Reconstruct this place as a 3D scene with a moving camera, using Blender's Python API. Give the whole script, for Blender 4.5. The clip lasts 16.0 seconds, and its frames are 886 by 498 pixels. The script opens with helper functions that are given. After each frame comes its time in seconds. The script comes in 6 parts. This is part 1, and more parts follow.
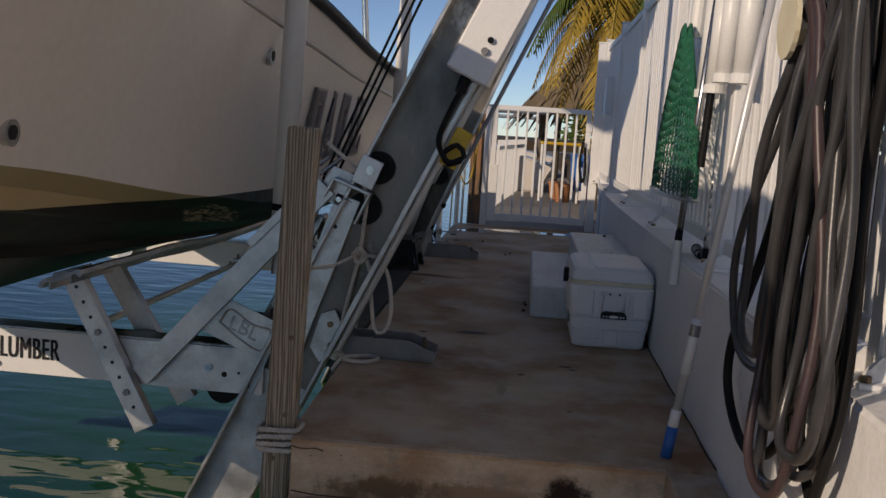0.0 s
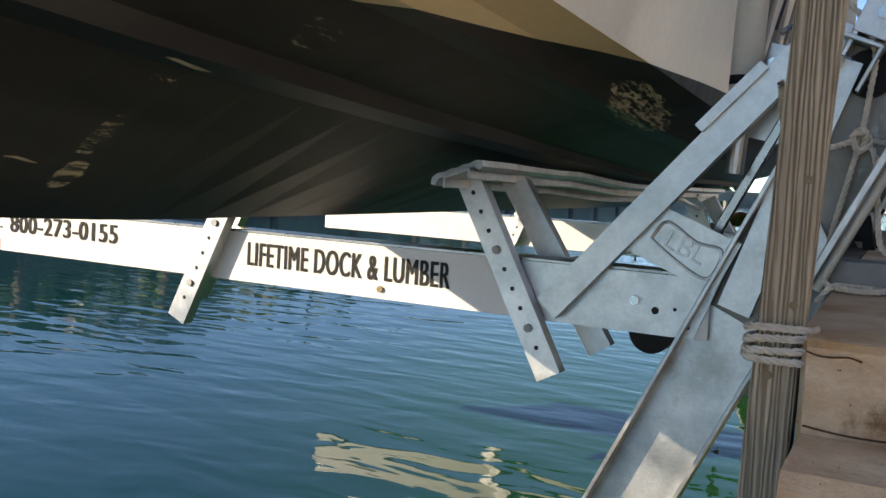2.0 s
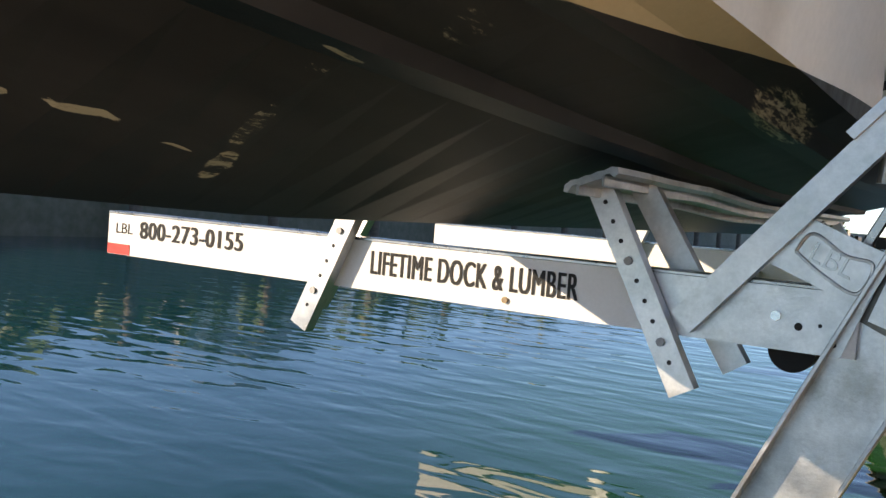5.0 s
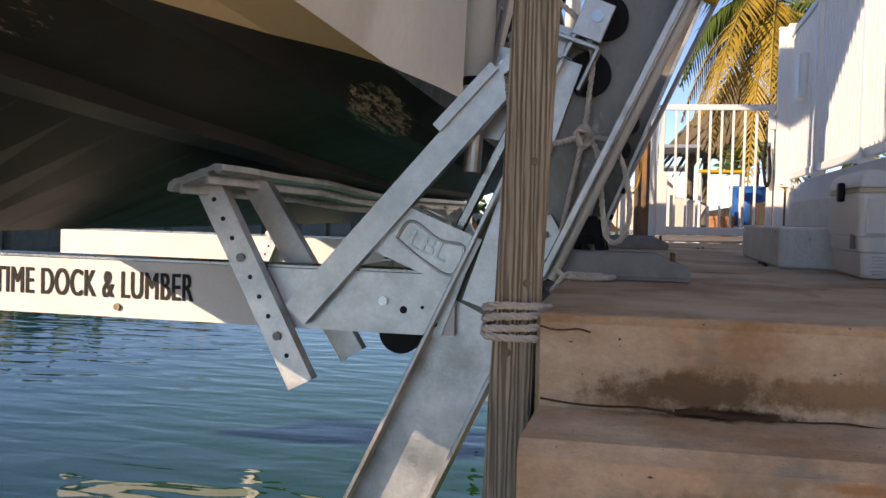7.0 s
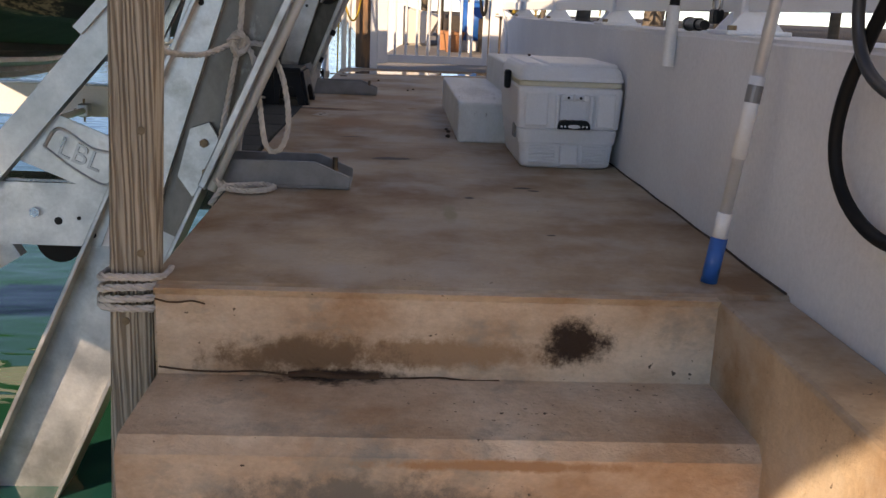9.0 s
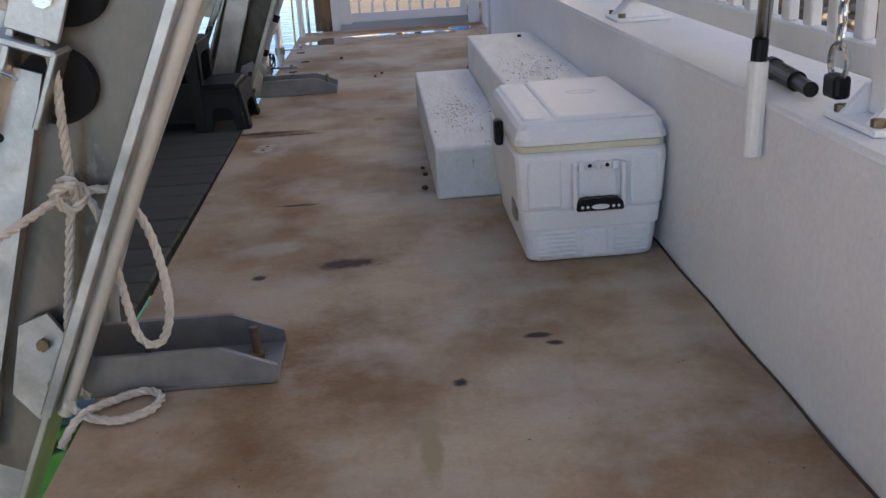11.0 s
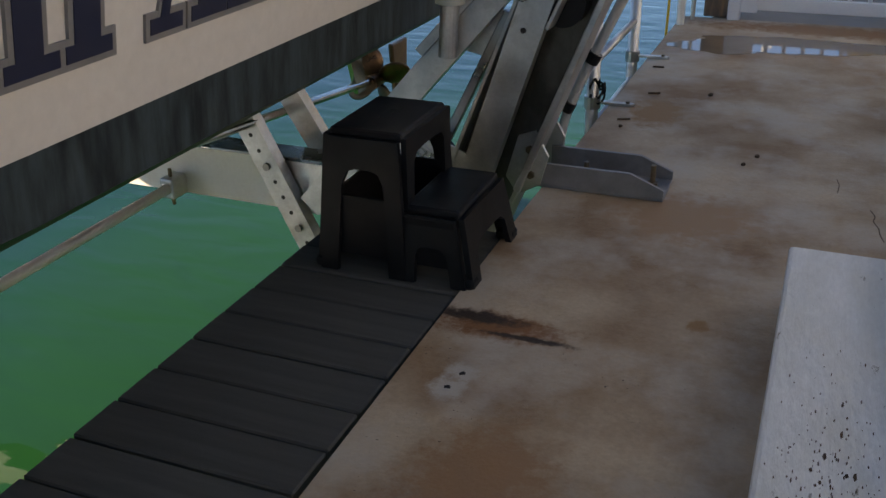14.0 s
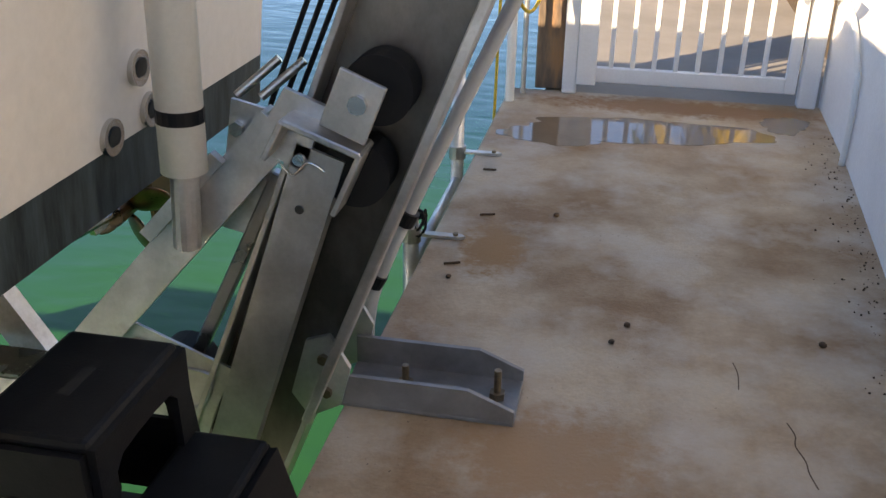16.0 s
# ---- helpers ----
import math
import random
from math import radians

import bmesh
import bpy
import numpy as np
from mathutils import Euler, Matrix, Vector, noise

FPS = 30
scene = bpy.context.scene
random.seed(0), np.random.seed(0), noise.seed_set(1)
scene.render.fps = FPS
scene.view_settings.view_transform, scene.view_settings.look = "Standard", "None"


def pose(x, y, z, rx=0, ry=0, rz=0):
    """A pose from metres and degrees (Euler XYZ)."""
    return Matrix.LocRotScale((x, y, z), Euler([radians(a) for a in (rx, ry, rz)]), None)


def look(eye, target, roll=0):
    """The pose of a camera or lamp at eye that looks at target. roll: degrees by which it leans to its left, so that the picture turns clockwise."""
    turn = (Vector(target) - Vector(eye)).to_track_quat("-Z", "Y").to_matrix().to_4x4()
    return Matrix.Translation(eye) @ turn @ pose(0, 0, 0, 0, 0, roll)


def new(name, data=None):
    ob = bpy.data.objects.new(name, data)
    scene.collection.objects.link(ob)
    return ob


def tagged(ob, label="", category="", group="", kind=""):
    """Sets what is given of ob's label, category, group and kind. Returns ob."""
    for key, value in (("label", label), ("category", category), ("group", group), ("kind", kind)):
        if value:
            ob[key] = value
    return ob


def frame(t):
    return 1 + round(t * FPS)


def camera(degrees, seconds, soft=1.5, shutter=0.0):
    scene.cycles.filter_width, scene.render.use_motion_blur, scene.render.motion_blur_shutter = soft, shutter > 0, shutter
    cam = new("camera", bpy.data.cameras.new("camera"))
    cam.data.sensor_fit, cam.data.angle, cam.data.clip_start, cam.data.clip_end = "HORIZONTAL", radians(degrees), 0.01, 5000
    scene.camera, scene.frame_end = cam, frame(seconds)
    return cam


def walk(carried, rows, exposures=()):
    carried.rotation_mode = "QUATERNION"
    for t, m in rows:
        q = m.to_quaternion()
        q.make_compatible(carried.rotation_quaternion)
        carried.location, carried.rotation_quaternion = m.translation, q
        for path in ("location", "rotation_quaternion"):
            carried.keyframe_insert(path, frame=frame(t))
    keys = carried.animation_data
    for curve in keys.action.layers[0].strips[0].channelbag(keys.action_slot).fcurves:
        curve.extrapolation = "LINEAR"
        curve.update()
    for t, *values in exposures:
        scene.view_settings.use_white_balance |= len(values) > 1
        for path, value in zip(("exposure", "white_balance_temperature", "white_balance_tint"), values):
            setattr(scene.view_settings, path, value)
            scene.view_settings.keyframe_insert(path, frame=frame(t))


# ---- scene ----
cam = camera(50.1, 16.0)
PATH = [
    (0, (0.087, 0.282, 0.939), (-0.078, 2.259, 0.689), 3.6),
    (0.5, (-0.053, 0.709, 0.828), (-0.638, 2.61, 0.613), 2.8),
    (1, (-0.202, 1.013, 0.587), (-1.098, 2.794, 0.417), 1.7),
    (1.5, (-0.301, 1.111, 0.434), (-1.215, 2.878, 0.238), 2.0),
    (2, (-0.386, 1.116, 0.258), (-1.28, 2.898, 0.107), 3.1),
    (2.5, (-0.453, 1.076, 0.251), (-1.367, 2.846, 0.067), 3.4),
    (3, (-0.521, 1.059, 0.193), (-1.602, 2.732, 0.01), 3.4),
    (3.2, (-0.542, 1.035, 0.15), (-1.698, 2.659, -0.018), 3.7),
    (5.5, (-0.457, 1.122, 0.178), (-1.426, 2.871, 0.128), 4.2),
    (6, (-0.366, 1.147, 0.205), (-1.063, 3.021, 0.179), 3.6),
    (6.5, (-0.355, 1.156, 0.194), (-0.893, 3.082, 0.17), 2.9),
    (7, (-0.358, 1.164, 0.18), (-0.781, 3.117, 0.109), 1.4),
    (7.5, (-0.311, 1.158, 0.219), (-0.559, 3.135, 0.049), 1.1),
    (8, (-0.204, 1.16, 0.258), (-0.171, 3.147, 0.027), 3.3),
    (8.2, (-0.181, 1.163, 0.282), (-0.1, 3.142, 0.005), 4.0),
    (10.3, (-0.003, 1.746, 0.902), (0.093, 3.619, 0.206), -2.0),
    (10.5, (0.0, 1.912, 0.893), (0.096, 3.784, 0.194), -2.5),
    (11, (0.022, 2.321, 0.86), (0.113, 4.201, 0.184), -3.5),
    (11.5, (0.046, 2.721, 0.895), (0.129, 4.591, 0.191), -0.9),
    (12, (0.075, 3.173, 0.914), (0.17, 5.026, 0.167), -0.2),
    (12.5, (0.165, 3.575, 0.98), (0.182, 5.415, 0.196), -0.9),
    (13, (0.231, 3.926, 1.097), (0.053, 5.752, 0.3), -0.9),
    (13.5, (0.183, 4.221, 1.137), (-0.237, 5.998, 0.32), 0.1),
    (14, (0.159, 4.441, 1.151), (-0.525, 6.109, 0.285), -1.0),
    (14.5, (0.126, 4.646, 1.144), (-0.632, 6.28, 0.275), -0.9),
    (15, (0.086, 4.926, 1.138), (-0.602, 6.623, 0.333), -1.5),
    (15.5, (-0.054, 5.236, 1.199), (-0.533, 6.997, 0.381), -0.3),
    (16, (-0.061, 5.477, 1.243), (-0.409, 7.252, 0.391), 0.8),
]
# stops, white balance and tint along the walk
EXPOSURES = [(0, -0.48, 8400, 19), (0.5, -0.36, 8700, 18), (1, 0.08, 8600, 15), (1.5, 0.58, 8600, 13), (2, 0.88, 8700, 12), (3, 1.1, 8700, 12), (5.5, 0.95, 9100, 18), (6.5, 0.76, 9300, 21),
             (7, 0.68, 9300, 22), (8, 0.36, 9400, 23), (10.3, 1.72, 10000, 20), (11, 1.62, 9800, 19), (11.5, 1.02, 9600, 18), (12, 0.6, 9500, 17), (12.5, 0.95, 9500, 17), (13, 1.28, 9500, 16),
             (13.5, 1.3, 9600, 16), (14, 1.12, 9700, 15), (14.5, 1.52, 9900, 15), (15, 2.0, 10000, 15), (15.5, 2.2, 10200, 15), (16, 1.92, 10300, 16)]
walk(cam, [(t, look(eye, target, roll)) for t, eye, target, roll in PATH], EXPOSURES)

# ---- world, sun, exposure ----
SUN_AZ, SUN_EL = -2.385, 0.335
world = bpy.data.worlds.new("sky")
scene.world = world
world.use_nodes = True
wn = world.node_tree
sky = wn.nodes.new("ShaderNodeTexSky")
sky.sky_type = 'NISHITA'
sky.sun_disc = False
sky.sun_elevation = SUN_EL
sky.sun_rotation = SUN_AZ
sky.air_density, sky.dust_density, sky.ozone_density = 0.75, 0.0, 5.0
sky.altitude = 2000
wn.links.new(sky.outputs[0], wn.nodes["Background"].inputs[0])
wn.nodes["Background"].inputs[1].default_value = 0.15
sun_data = bpy.data.lights.new("sun", 'SUN')
sun_data.energy, sun_data.angle, sun_data.color = 3.5, radians(0.5), (1.0, 0.95, 0.86)
sun = new("sun", sun_data)
SUN_DIR = Vector((math.sin(SUN_AZ) * math.cos(SUN_EL), math.cos(SUN_AZ) * math.cos(SUN_EL), math.sin(SUN_EL)))
sun.matrix_world = look(SUN_DIR * 30, (0, 0, 0))
scene.view_settings.exposure = 0.0


# ---- materials ----
def nd(nt, kind, x=0, **sets):
    n = nt.nodes.new(kind)
    for k, v in sets.items():
        n.inputs[k].default_value = v
    return n


def mat(name, color, rough=0.5, metal=0.0, alt=None, scale=3.0, amount=0.6, grain=60.0, bump=0.1, bump_scale=None,
        dirt=None, dirt_scale=1.2, dirt_cut=(0.52, 0.7), stretch=(1, 1, 1), vary=0.0, rough_var=0.1, spots=(), speck=None, grain_mix=0.18):
    """Paint, stone, metal or plastic: base colour varied by a broad and a fine noise, stains with a shape of their own, fine relief."""
    m = bpy.data.materials.new(name)
    m.use_nodes = True
    nt = m.node_tree
    ln = nt.links.new
    b = nt.nodes["Principled BSDF"]
    tc = nt.nodes.new("ShaderNodeTexCoord")
    mp = nt.nodes.new("ShaderNodeMapping")
    mp.inputs["Scale"].default_value = stretch
    ln(tc.outputs["Object"], mp.inputs[0])
    n1 = nd(nt, "ShaderNodeTexNoise", Scale=scale, Detail=6.0, Roughness=0.6)
    n2 = nd(nt, "ShaderNodeTexNoise", Scale=grain, Detail=4.0, Roughness=0.7)
    ln(mp.outputs[0], n1.inputs[0]), ln(mp.outputs[0], n2.inputs[0])
    alt = alt or tuple(c * 0.82 for c in color)
    r1 = nt.nodes.new("ShaderNodeValToRGB")
    r1.color_ramp.elements[0].position, r1.color_ramp.elements[1].position = 0.5 - amount / 2 * 0.6, 0.5 + amount / 2 * 0.6
    r1.color_ramp.elements[0].color, r1.color_ramp.elements[1].color = (*alt, 1), (*color, 1)
    ln(n1.outputs[0], r1.inputs[0])
    mx = nt.nodes.new("ShaderNodeMix")
    mx.data_type, mx.blend_type = 'RGBA', 'MULTIPLY'
    mx.inputs[0].default_value = grain_mix
    ln(r1.outputs[0], mx.inputs[6]), ln(n2.outputs[0], mx.inputs[7])
    up = nt.nodes.new("ShaderNodeMix")
    up.data_type, up.blend_type = 'RGBA', 'MULTIPLY'
    up.inputs[0].default_value = 1.0
    up.inputs[7].default_value = (*([1 + 0.55 * grain_mix] * 3), 1)
    ln(mx.outputs[2], up.inputs[6])
    out = up.outputs[2]
    if dirt:
        n3 = nd(nt, "ShaderNodeTexNoise", Scale=dirt_scale, Detail=8.0, Roughness=0.65)
        ln(mp.outputs[0], n3.inputs[0])
        r3 = nt.nodes.new("ShaderNodeValToRGB")
        r3.color_ramp.elements[0].position, r3.color_ramp.elements[1].position = dirt_cut
        ln(n3.outputs[0], r3.inputs[0])
        md = nt.nodes.new("ShaderNodeMix")
        md.data_type = 'RGBA'
        ln(r3.outputs[0], md.inputs[0]), ln(out, md.inputs[6])
        md.inputs[7].default_value = (*dirt, 1)
        out = md.outputs[2]
    if speck:
        # small pits and flecks
        col, size, cut = speck
        n5 = nd(nt, "ShaderNodeTexNoise", Scale=size, Detail=3.0, Roughness=0.55)
        n6 = nd(nt, "ShaderNodeTexNoise", Scale=size * 0.06, Detail=3.0)
        ln(tc.outputs["Object"], n5.inputs[0]), ln(tc.outputs["Object"], n6.inputs[0])
        sm = nt.nodes.new("ShaderNodeMath")
        sm.operation = 'MULTIPLY_ADD'
        sm.inputs[1].default_value = 0.35
        ln(n6.outputs[0], sm.inputs[0]), ln(n5.outputs[0], sm.inputs[2])
        rk = nt.nodes.new("ShaderNodeMapRange")
        rk.inputs[1].default_value, rk.inputs[2].default_value = cut, cut + 0.03
        ln(sm.outputs[0], rk.inputs[0])
        mk = nt.nodes.new("ShaderNodeMix")
        mk.data_type = 'RGBA'
        ln(rk.outputs[0], mk.inputs[0]), ln(out, mk.inputs[6])
        mk.inputs[7].default_value = (*col, 1)
        out = mk.outputs[2]
    for (cx, cy, cz, rx, ry, rz, col) in spots:
        sub = nt.nodes.new("ShaderNodeVectorMath")
        sub.operation = 'SUBTRACT'
        sub.inputs[1].default_value = (cx, cy, cz)
        ln(tc.outputs["Object"], sub.inputs[0])
        mul = nt.nodes.new("ShaderNodeVectorMath")
        mul.operation = 'MULTIPLY'
        mul.inputs[1].default_value = (1 / rx, 1 / ry, 1 / rz)
        ln(sub.outputs[0], mul.inputs[0])
        le = nt.nodes.new("ShaderNodeVectorMath")
        le.operation = 'LENGTH'
        ln(mul.outputs[0], le.inputs[0])
        wob = nd(nt, "ShaderNodeTexNoise", Scale=18.0, Detail=8.0, Roughness=0.75)
        ln(tc.outputs["Object"], wob.inputs[0])
        ma = nt.nodes.new("ShaderNodeMath")
        ma.operation = 'MULTIPLY_ADD'
        ma.inputs[1].default_value = 2.3
        ln(wob.outputs[0], ma.inputs[0]), ln(le.outputs["Value"], ma.inputs[2])
        rs = nt.nodes.new("ShaderNodeMapRange")
        rs.interpolation_type = 'SMOOTHSTEP'
        rs.inputs[1].default_value, rs.inputs[2].default_value = 2.3, 1.6
        ln(ma.outputs[0], rs.inputs[0])
        ms = nt.nodes.new("ShaderNodeMix")
        ms.data_type = 'RGBA'
        ln(rs.outputs[0], ms.inputs[0]), ln(out, ms.inputs[6])
        ms.inputs[7].default_value = (*col, 1)
        out = ms.outputs[2]
    if vary:
        oi = nt.nodes.new("ShaderNodeObjectInfo")
        mr = nt.nodes.new("ShaderNodeMapRange")
        mr.inputs[3].default_value, mr.inputs[4].default_value = 1 - vary, 1 + vary
        ln(oi.outputs["Random"], mr.inputs[0])
        mv = nt.nodes.new("ShaderNodeMix")
        mv.data_type, mv.blend_type = 'RGBA', 'MULTIPLY'
        mv.inputs[0].default_value = 1.0
        ln(out, mv.inputs[6]), ln(mr.outputs[0], mv.inputs[7])
        out = mv.outputs[2]
    ln(out, b.inputs["Base Color"])
    rr = nt.nodes.new("ShaderNodeMapRange")
    rr.inputs[3].default_value, rr.inputs[4].default_value = max(0.03, rough - rough_var), min(1, rough + rough_var)
    ln(n1.outputs[0], rr.inputs[0]), ln(rr.outputs[0], b.inputs["Roughness"])
    b.inputs["Metallic"].default_value = metal
    if bump:
        n4 = nd(nt, "ShaderNodeTexNoise", Scale=bump_scale or grain, Detail=5.0, Roughness=0.65)
        ln(mp.outputs[0], n4.inputs[0])
        bp = nd(nt, "ShaderNodeBump", Strength=bump, Distance=0.01)
        ln(n4.outputs[0], bp.inputs["Height"]), ln(bp.outputs[0], b.inputs["Normal"])
    return m


DK, OR, PALE, WETC = (0.035, 0.018, 0.009), (0.30, 0.15, 0.05), (0.5, 0.45, 0.38), (0.26, 0.12, 0.045)
M_CONC = mat("weathered_concrete", (0.54, 0.415, 0.285), 0.68, alt=(0.24, 0.12, 0.048), scale=2.1, amount=0.55, grain=70, bump=0.35, bump_scale=90, grain_mix=0.42,
             dirt=(0.51, 0.45, 0.375), dirt_scale=3.0, dirt_cut=(0.46, 0.74), speck=((0.09, 0.06, 0.04), 85, 0.905),
             spots=((-0.115, 4.66, 0, 0.10, 0.045, 1, DK), (-0.29, 5.225, 0, 0.075, 0.012, 1, DK), (-0.47, 6.31, 0, 0.2, 0.07, 1, (0.24, 0.10, 0.035)), (-0.54, 6.335, 0, 0.14, 0.035, 1, DK), (-0.38, 6.275, 0, 0.13, 0.014, 1, DK),
                    (-0.02, 6.47, 0, 0.03, 0.035, 1, OR), (0.30, 4.13, 0, 0.03, 0.016, 1, DK), (0.33, 4.09, 0, 0.022, 0.013, 1, DK), (-0.34, 4.6, 0, 0.02, 0.02, 1, DK),
                    (0.12, 3.95, 0, 0.02, 0.02, 1, DK), (-0.487, 6.02, 0, 0.045, 0.045, 1, PALE), (-0.475, 6.09, 0, 0.045, 0.04, 1, PALE),
                    (0.2, 9.78, 0, 0.75, 0.15, 1, WETC), (-0.15, 7.1, 0, 0.25, 0.2, 1, (0.37, 0.22, 0.12)), (-0.32, 5.75, 0, 0.16, 0.2, 1, (0.33, 0.18, 0.09)), (0.05, 3.72, 0, 0.022, 0.13, 1, (0.36, 0.285, 0.165)), (0.292, 3.49, 0, 0.014, 0.009, 1, DK), (-0.33, 4.82, 0, 0.09, 0.06, 1, (0.42, 0.36, 0.29)), (-0.42, 8.1, 0, 0.12, 0.2, 1, OR)))
M_RISER = mat("stained_riser_concrete", (0.72, 0.585, 0.44), 0.85, alt=(0.45, 0.285, 0.17), scale=3.6, amount=0.5, grain=60, bump=0.8, bump_scale=40, grain_mix=0.4, speck=((0.10, 0.07, 0.045), 60, 0.87),
              dirt=(0.3, 0.27, 0.22), dirt_scale=5, dirt_cut=(0.55, 0.7), stretch=(1, 1, 1.5),
              spots=((-0.05, 2.985, -0.13, 0.3, 0.05, 0.035, (0.38, 0.24, 0.14)), (0.1, 2.685, -0.22, 0.25, 0.05, 0.012, (0.38, 0.22, 0.12)), (0.27, 2.985, -0.10, 0.075, 0.05, 0.055, DK), (-0.27, 2.985, -0.14, 0.20, 0.05, 0.05, (0.20, 0.12, 0.065)), (-0.2, 2.985, -0.178, 0.14, 0.05, 0.014, DK),
                     (-0.12, 2.685, -0.30, 0.26, 0.05, 0.06, (0.2, 0.175, 0.14)), (0.0, 2.685, -0.355, 0.16, 0.05, 0.03, DK)))
M_STAIN = mat("rust_stain", (0.05, 0.025, 0.012), 0.8, alt=(0.10, 0.05, 0.02), scale=20, grain=120, bump=0.1)
M_STUCCO = mat("white_painted_stucco", (0.80, 0.80, 0.79), 0.7, alt=(0.71, 0.71, 0.71), scale=2.2, grain=70, bump=0.4, bump_scale=28, grain_mix=0.24,
               dirt=(0.62, 0.60, 0.55), dirt_scale=1.6, dirt_cut=(0.6, 0.85))
M_BLOCK = mat("chipped_white_step_paint", (0.78, 0.79, 0.77), 0.6, alt=(0.66, 0.66, 0.61), scale=7, grain=60, bump=0.55, bump_scale=34, grain_mix=0.28,
              dirt=(0.26, 0.24, 0.19), dirt_scale=26, dirt_cut=(0.66, 0.70), stretch=(1.8, 0.5, 1))
M_WHITE = mat("white_powder_coat", (0.82, 0.82, 0.81), 0.4, alt=(0.76, 0.76, 0.75), scale=4, grain=90, bump=0.03)
M_PVC = mat("white_pvc", (0.78, 0.78, 0.76), 0.38, alt=(0.70, 0.70, 0.67), scale=3, grain=90, bump=0.02)
M_POLE = mat("pale_anodised_pole", (0.68, 0.68, 0.67), 0.38, metal=0.35, alt=(0.58, 0.58, 0.57), scale=9, grain=120, bump=0.03)
M_CONDUIT = mat("grey_conduit", (0.42, 0.43, 0.43), 0.45, alt=(0.33, 0.34, 0.34), scale=6, grain=90, bump=0.03)
M_COOLER = mat("white_cooler_plastic", (0.80, 0.80, 0.79), 0.45, alt=(0.74, 0.74, 0.73), scale=5, grain=120, bump=0.06,
               dirt=(0.55, 0.52, 0.46), dirt_scale=9, dirt_cut=(0.66, 0.8))
M_GASKET = mat("yellowed_cooler_rim", (0.74, 0.69, 0.52), 0.5, alt=(0.66, 0.58, 0.4), scale=8, grain=80, bump=0.05)
M_BLACKP = mat("black_plastic", (0.006, 0.006, 0.007), 0.4, alt=(0.012, 0.012, 0.013), scale=7, grain=160, bump=0.12)
M_RUBBER = mat("black_rubber", (0.008, 0.008, 0.009), 0.55, alt=(0.014, 0.014, 0.014), scale=6, grain=100, bump=0.05)
M_HOSE = mat("grey_hose_rubber", (0.055, 0.056, 0.06), 0.32, alt=(0.03, 0.03, 0.033), scale=6, grain=100, bump=0.05)
M_HOSER = mat("red_brown_hose", (0.065, 0.04, 0.045), 0.4, alt=(0.045, 0.03, 0.033), scale=6, grain=100, bump=0.05)
M_ALU = mat("weathered_aluminium", (0.68, 0.67, 0.65), 0.36, metal=0.85, alt=(0.44, 0.43, 0.41), scale=6, amount=0.5, grain=90, bump=0.1, grain_mix=0.3,
            dirt=(0.34, 0.32, 0.28), dirt_scale=5.0, dirt_cut=(0.55, 0.72), rough_var=0.16)
M_ALUD = mat("dull_dark_aluminium", (0.48, 0.46, 0.44), 0.28, metal=1.0, alt=(0.2, 0.185, 0.17), scale=3, grain=60, bump=0.06,
             dirt=(0.42, 0.41, 0.38), dirt_scale=2.0, dirt_cut=(0.55, 0.75), rough_var=0.15)
M_WEB = mat("dark_column_web", (0.24, 0.22, 0.195), 0.4, metal=0.7, alt=(0.085, 0.075, 0.062), scale=4, amount=0.5, grain=70, bump=0.1, grain_mix=0.3,
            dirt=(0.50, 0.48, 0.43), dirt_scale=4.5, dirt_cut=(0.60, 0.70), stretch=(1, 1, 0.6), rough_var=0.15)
M_BEAMW = mat("white_painted_beam", (0.80, 0.79, 0.77), 0.5, alt=(0.72, 0.70, 0.67), scale=4, grain=80, bump=0.05,
              dirt=(0.45, 0.40, 0.33), dirt_scale=7, dirt_cut=(0.68, 0.85))
M_BRKT = mat("grey_galvanised_bracket", (0.30, 0.30, 0.30), 0.5, metal=0.6, alt=(0.18, 0.18, 0.18), scale=8, grain=70, bump=0.08)
M_STEEL = mat("stainless_steel", (0.66, 0.65, 0.62), 0.22, metal=1.0, alt=(0.5, 0.48, 0.45), scale=12, grain=90, bump=0.02)
M_BOLT = mat("tarnished_bolt", (0.26, 0.2, 0.13), 0.5, metal=0.8, alt=(0.16, 0.11, 0.07), scale=40, grain=160, bump=0.1)
M_BRONZE = mat("bronze_propeller", (0.20, 0.12, 0.06), 0.3, metal=0.9, alt=(0.10, 0.06, 0.04), scale=12, grain=90, bump=0.05)
M_GEL = mat("cream_gelcoat", (0.74, 0.68, 0.61), 0.25, alt=(0.71, 0.65, 0.58), scale=1.2, grain=30, bump=0.01, rough_var=0.05)
M_TAN = mat("tan_chine_gelcoat", (0.55, 0.43, 0.25), 0.35, alt=(0.50, 0.38, 0.21), scale=2, grain=40, bump=0.02)
M_BOOT = mat("algae_stained_boot_stripe", (0.048, 0.070, 0.074), 0.65, alt=(0.010, 0.015, 0.017), scale=9, amount=0.5, grain=40, bump=0.12, stretch=(1, 2.4, 0.45))
M_NAVY = mat("navy_lettering", (0.012, 0.016, 0.045), 0.35, alt=(0.02, 0.025, 0.05), scale=5, grain=80, bump=0.0)
M_SILV = mat("silver_letter_outline", (0.24, 0.225, 0.21), 0.4, alt=(0.19, 0.18, 0.17), scale=5, grain=80, bump=0.0)
M_INK = mat("black_print", (0.018, 0.018, 0.018), 0.6, alt=(0.03, 0.03, 0.03), scale=30, grain=120, bump=0.0)
M_RED = mat("red_reflector", (0.62, 0.04, 0.03), 0.4, alt=(0.5, 0.03, 0.02), scale=10, grain=80, bump=0.0)
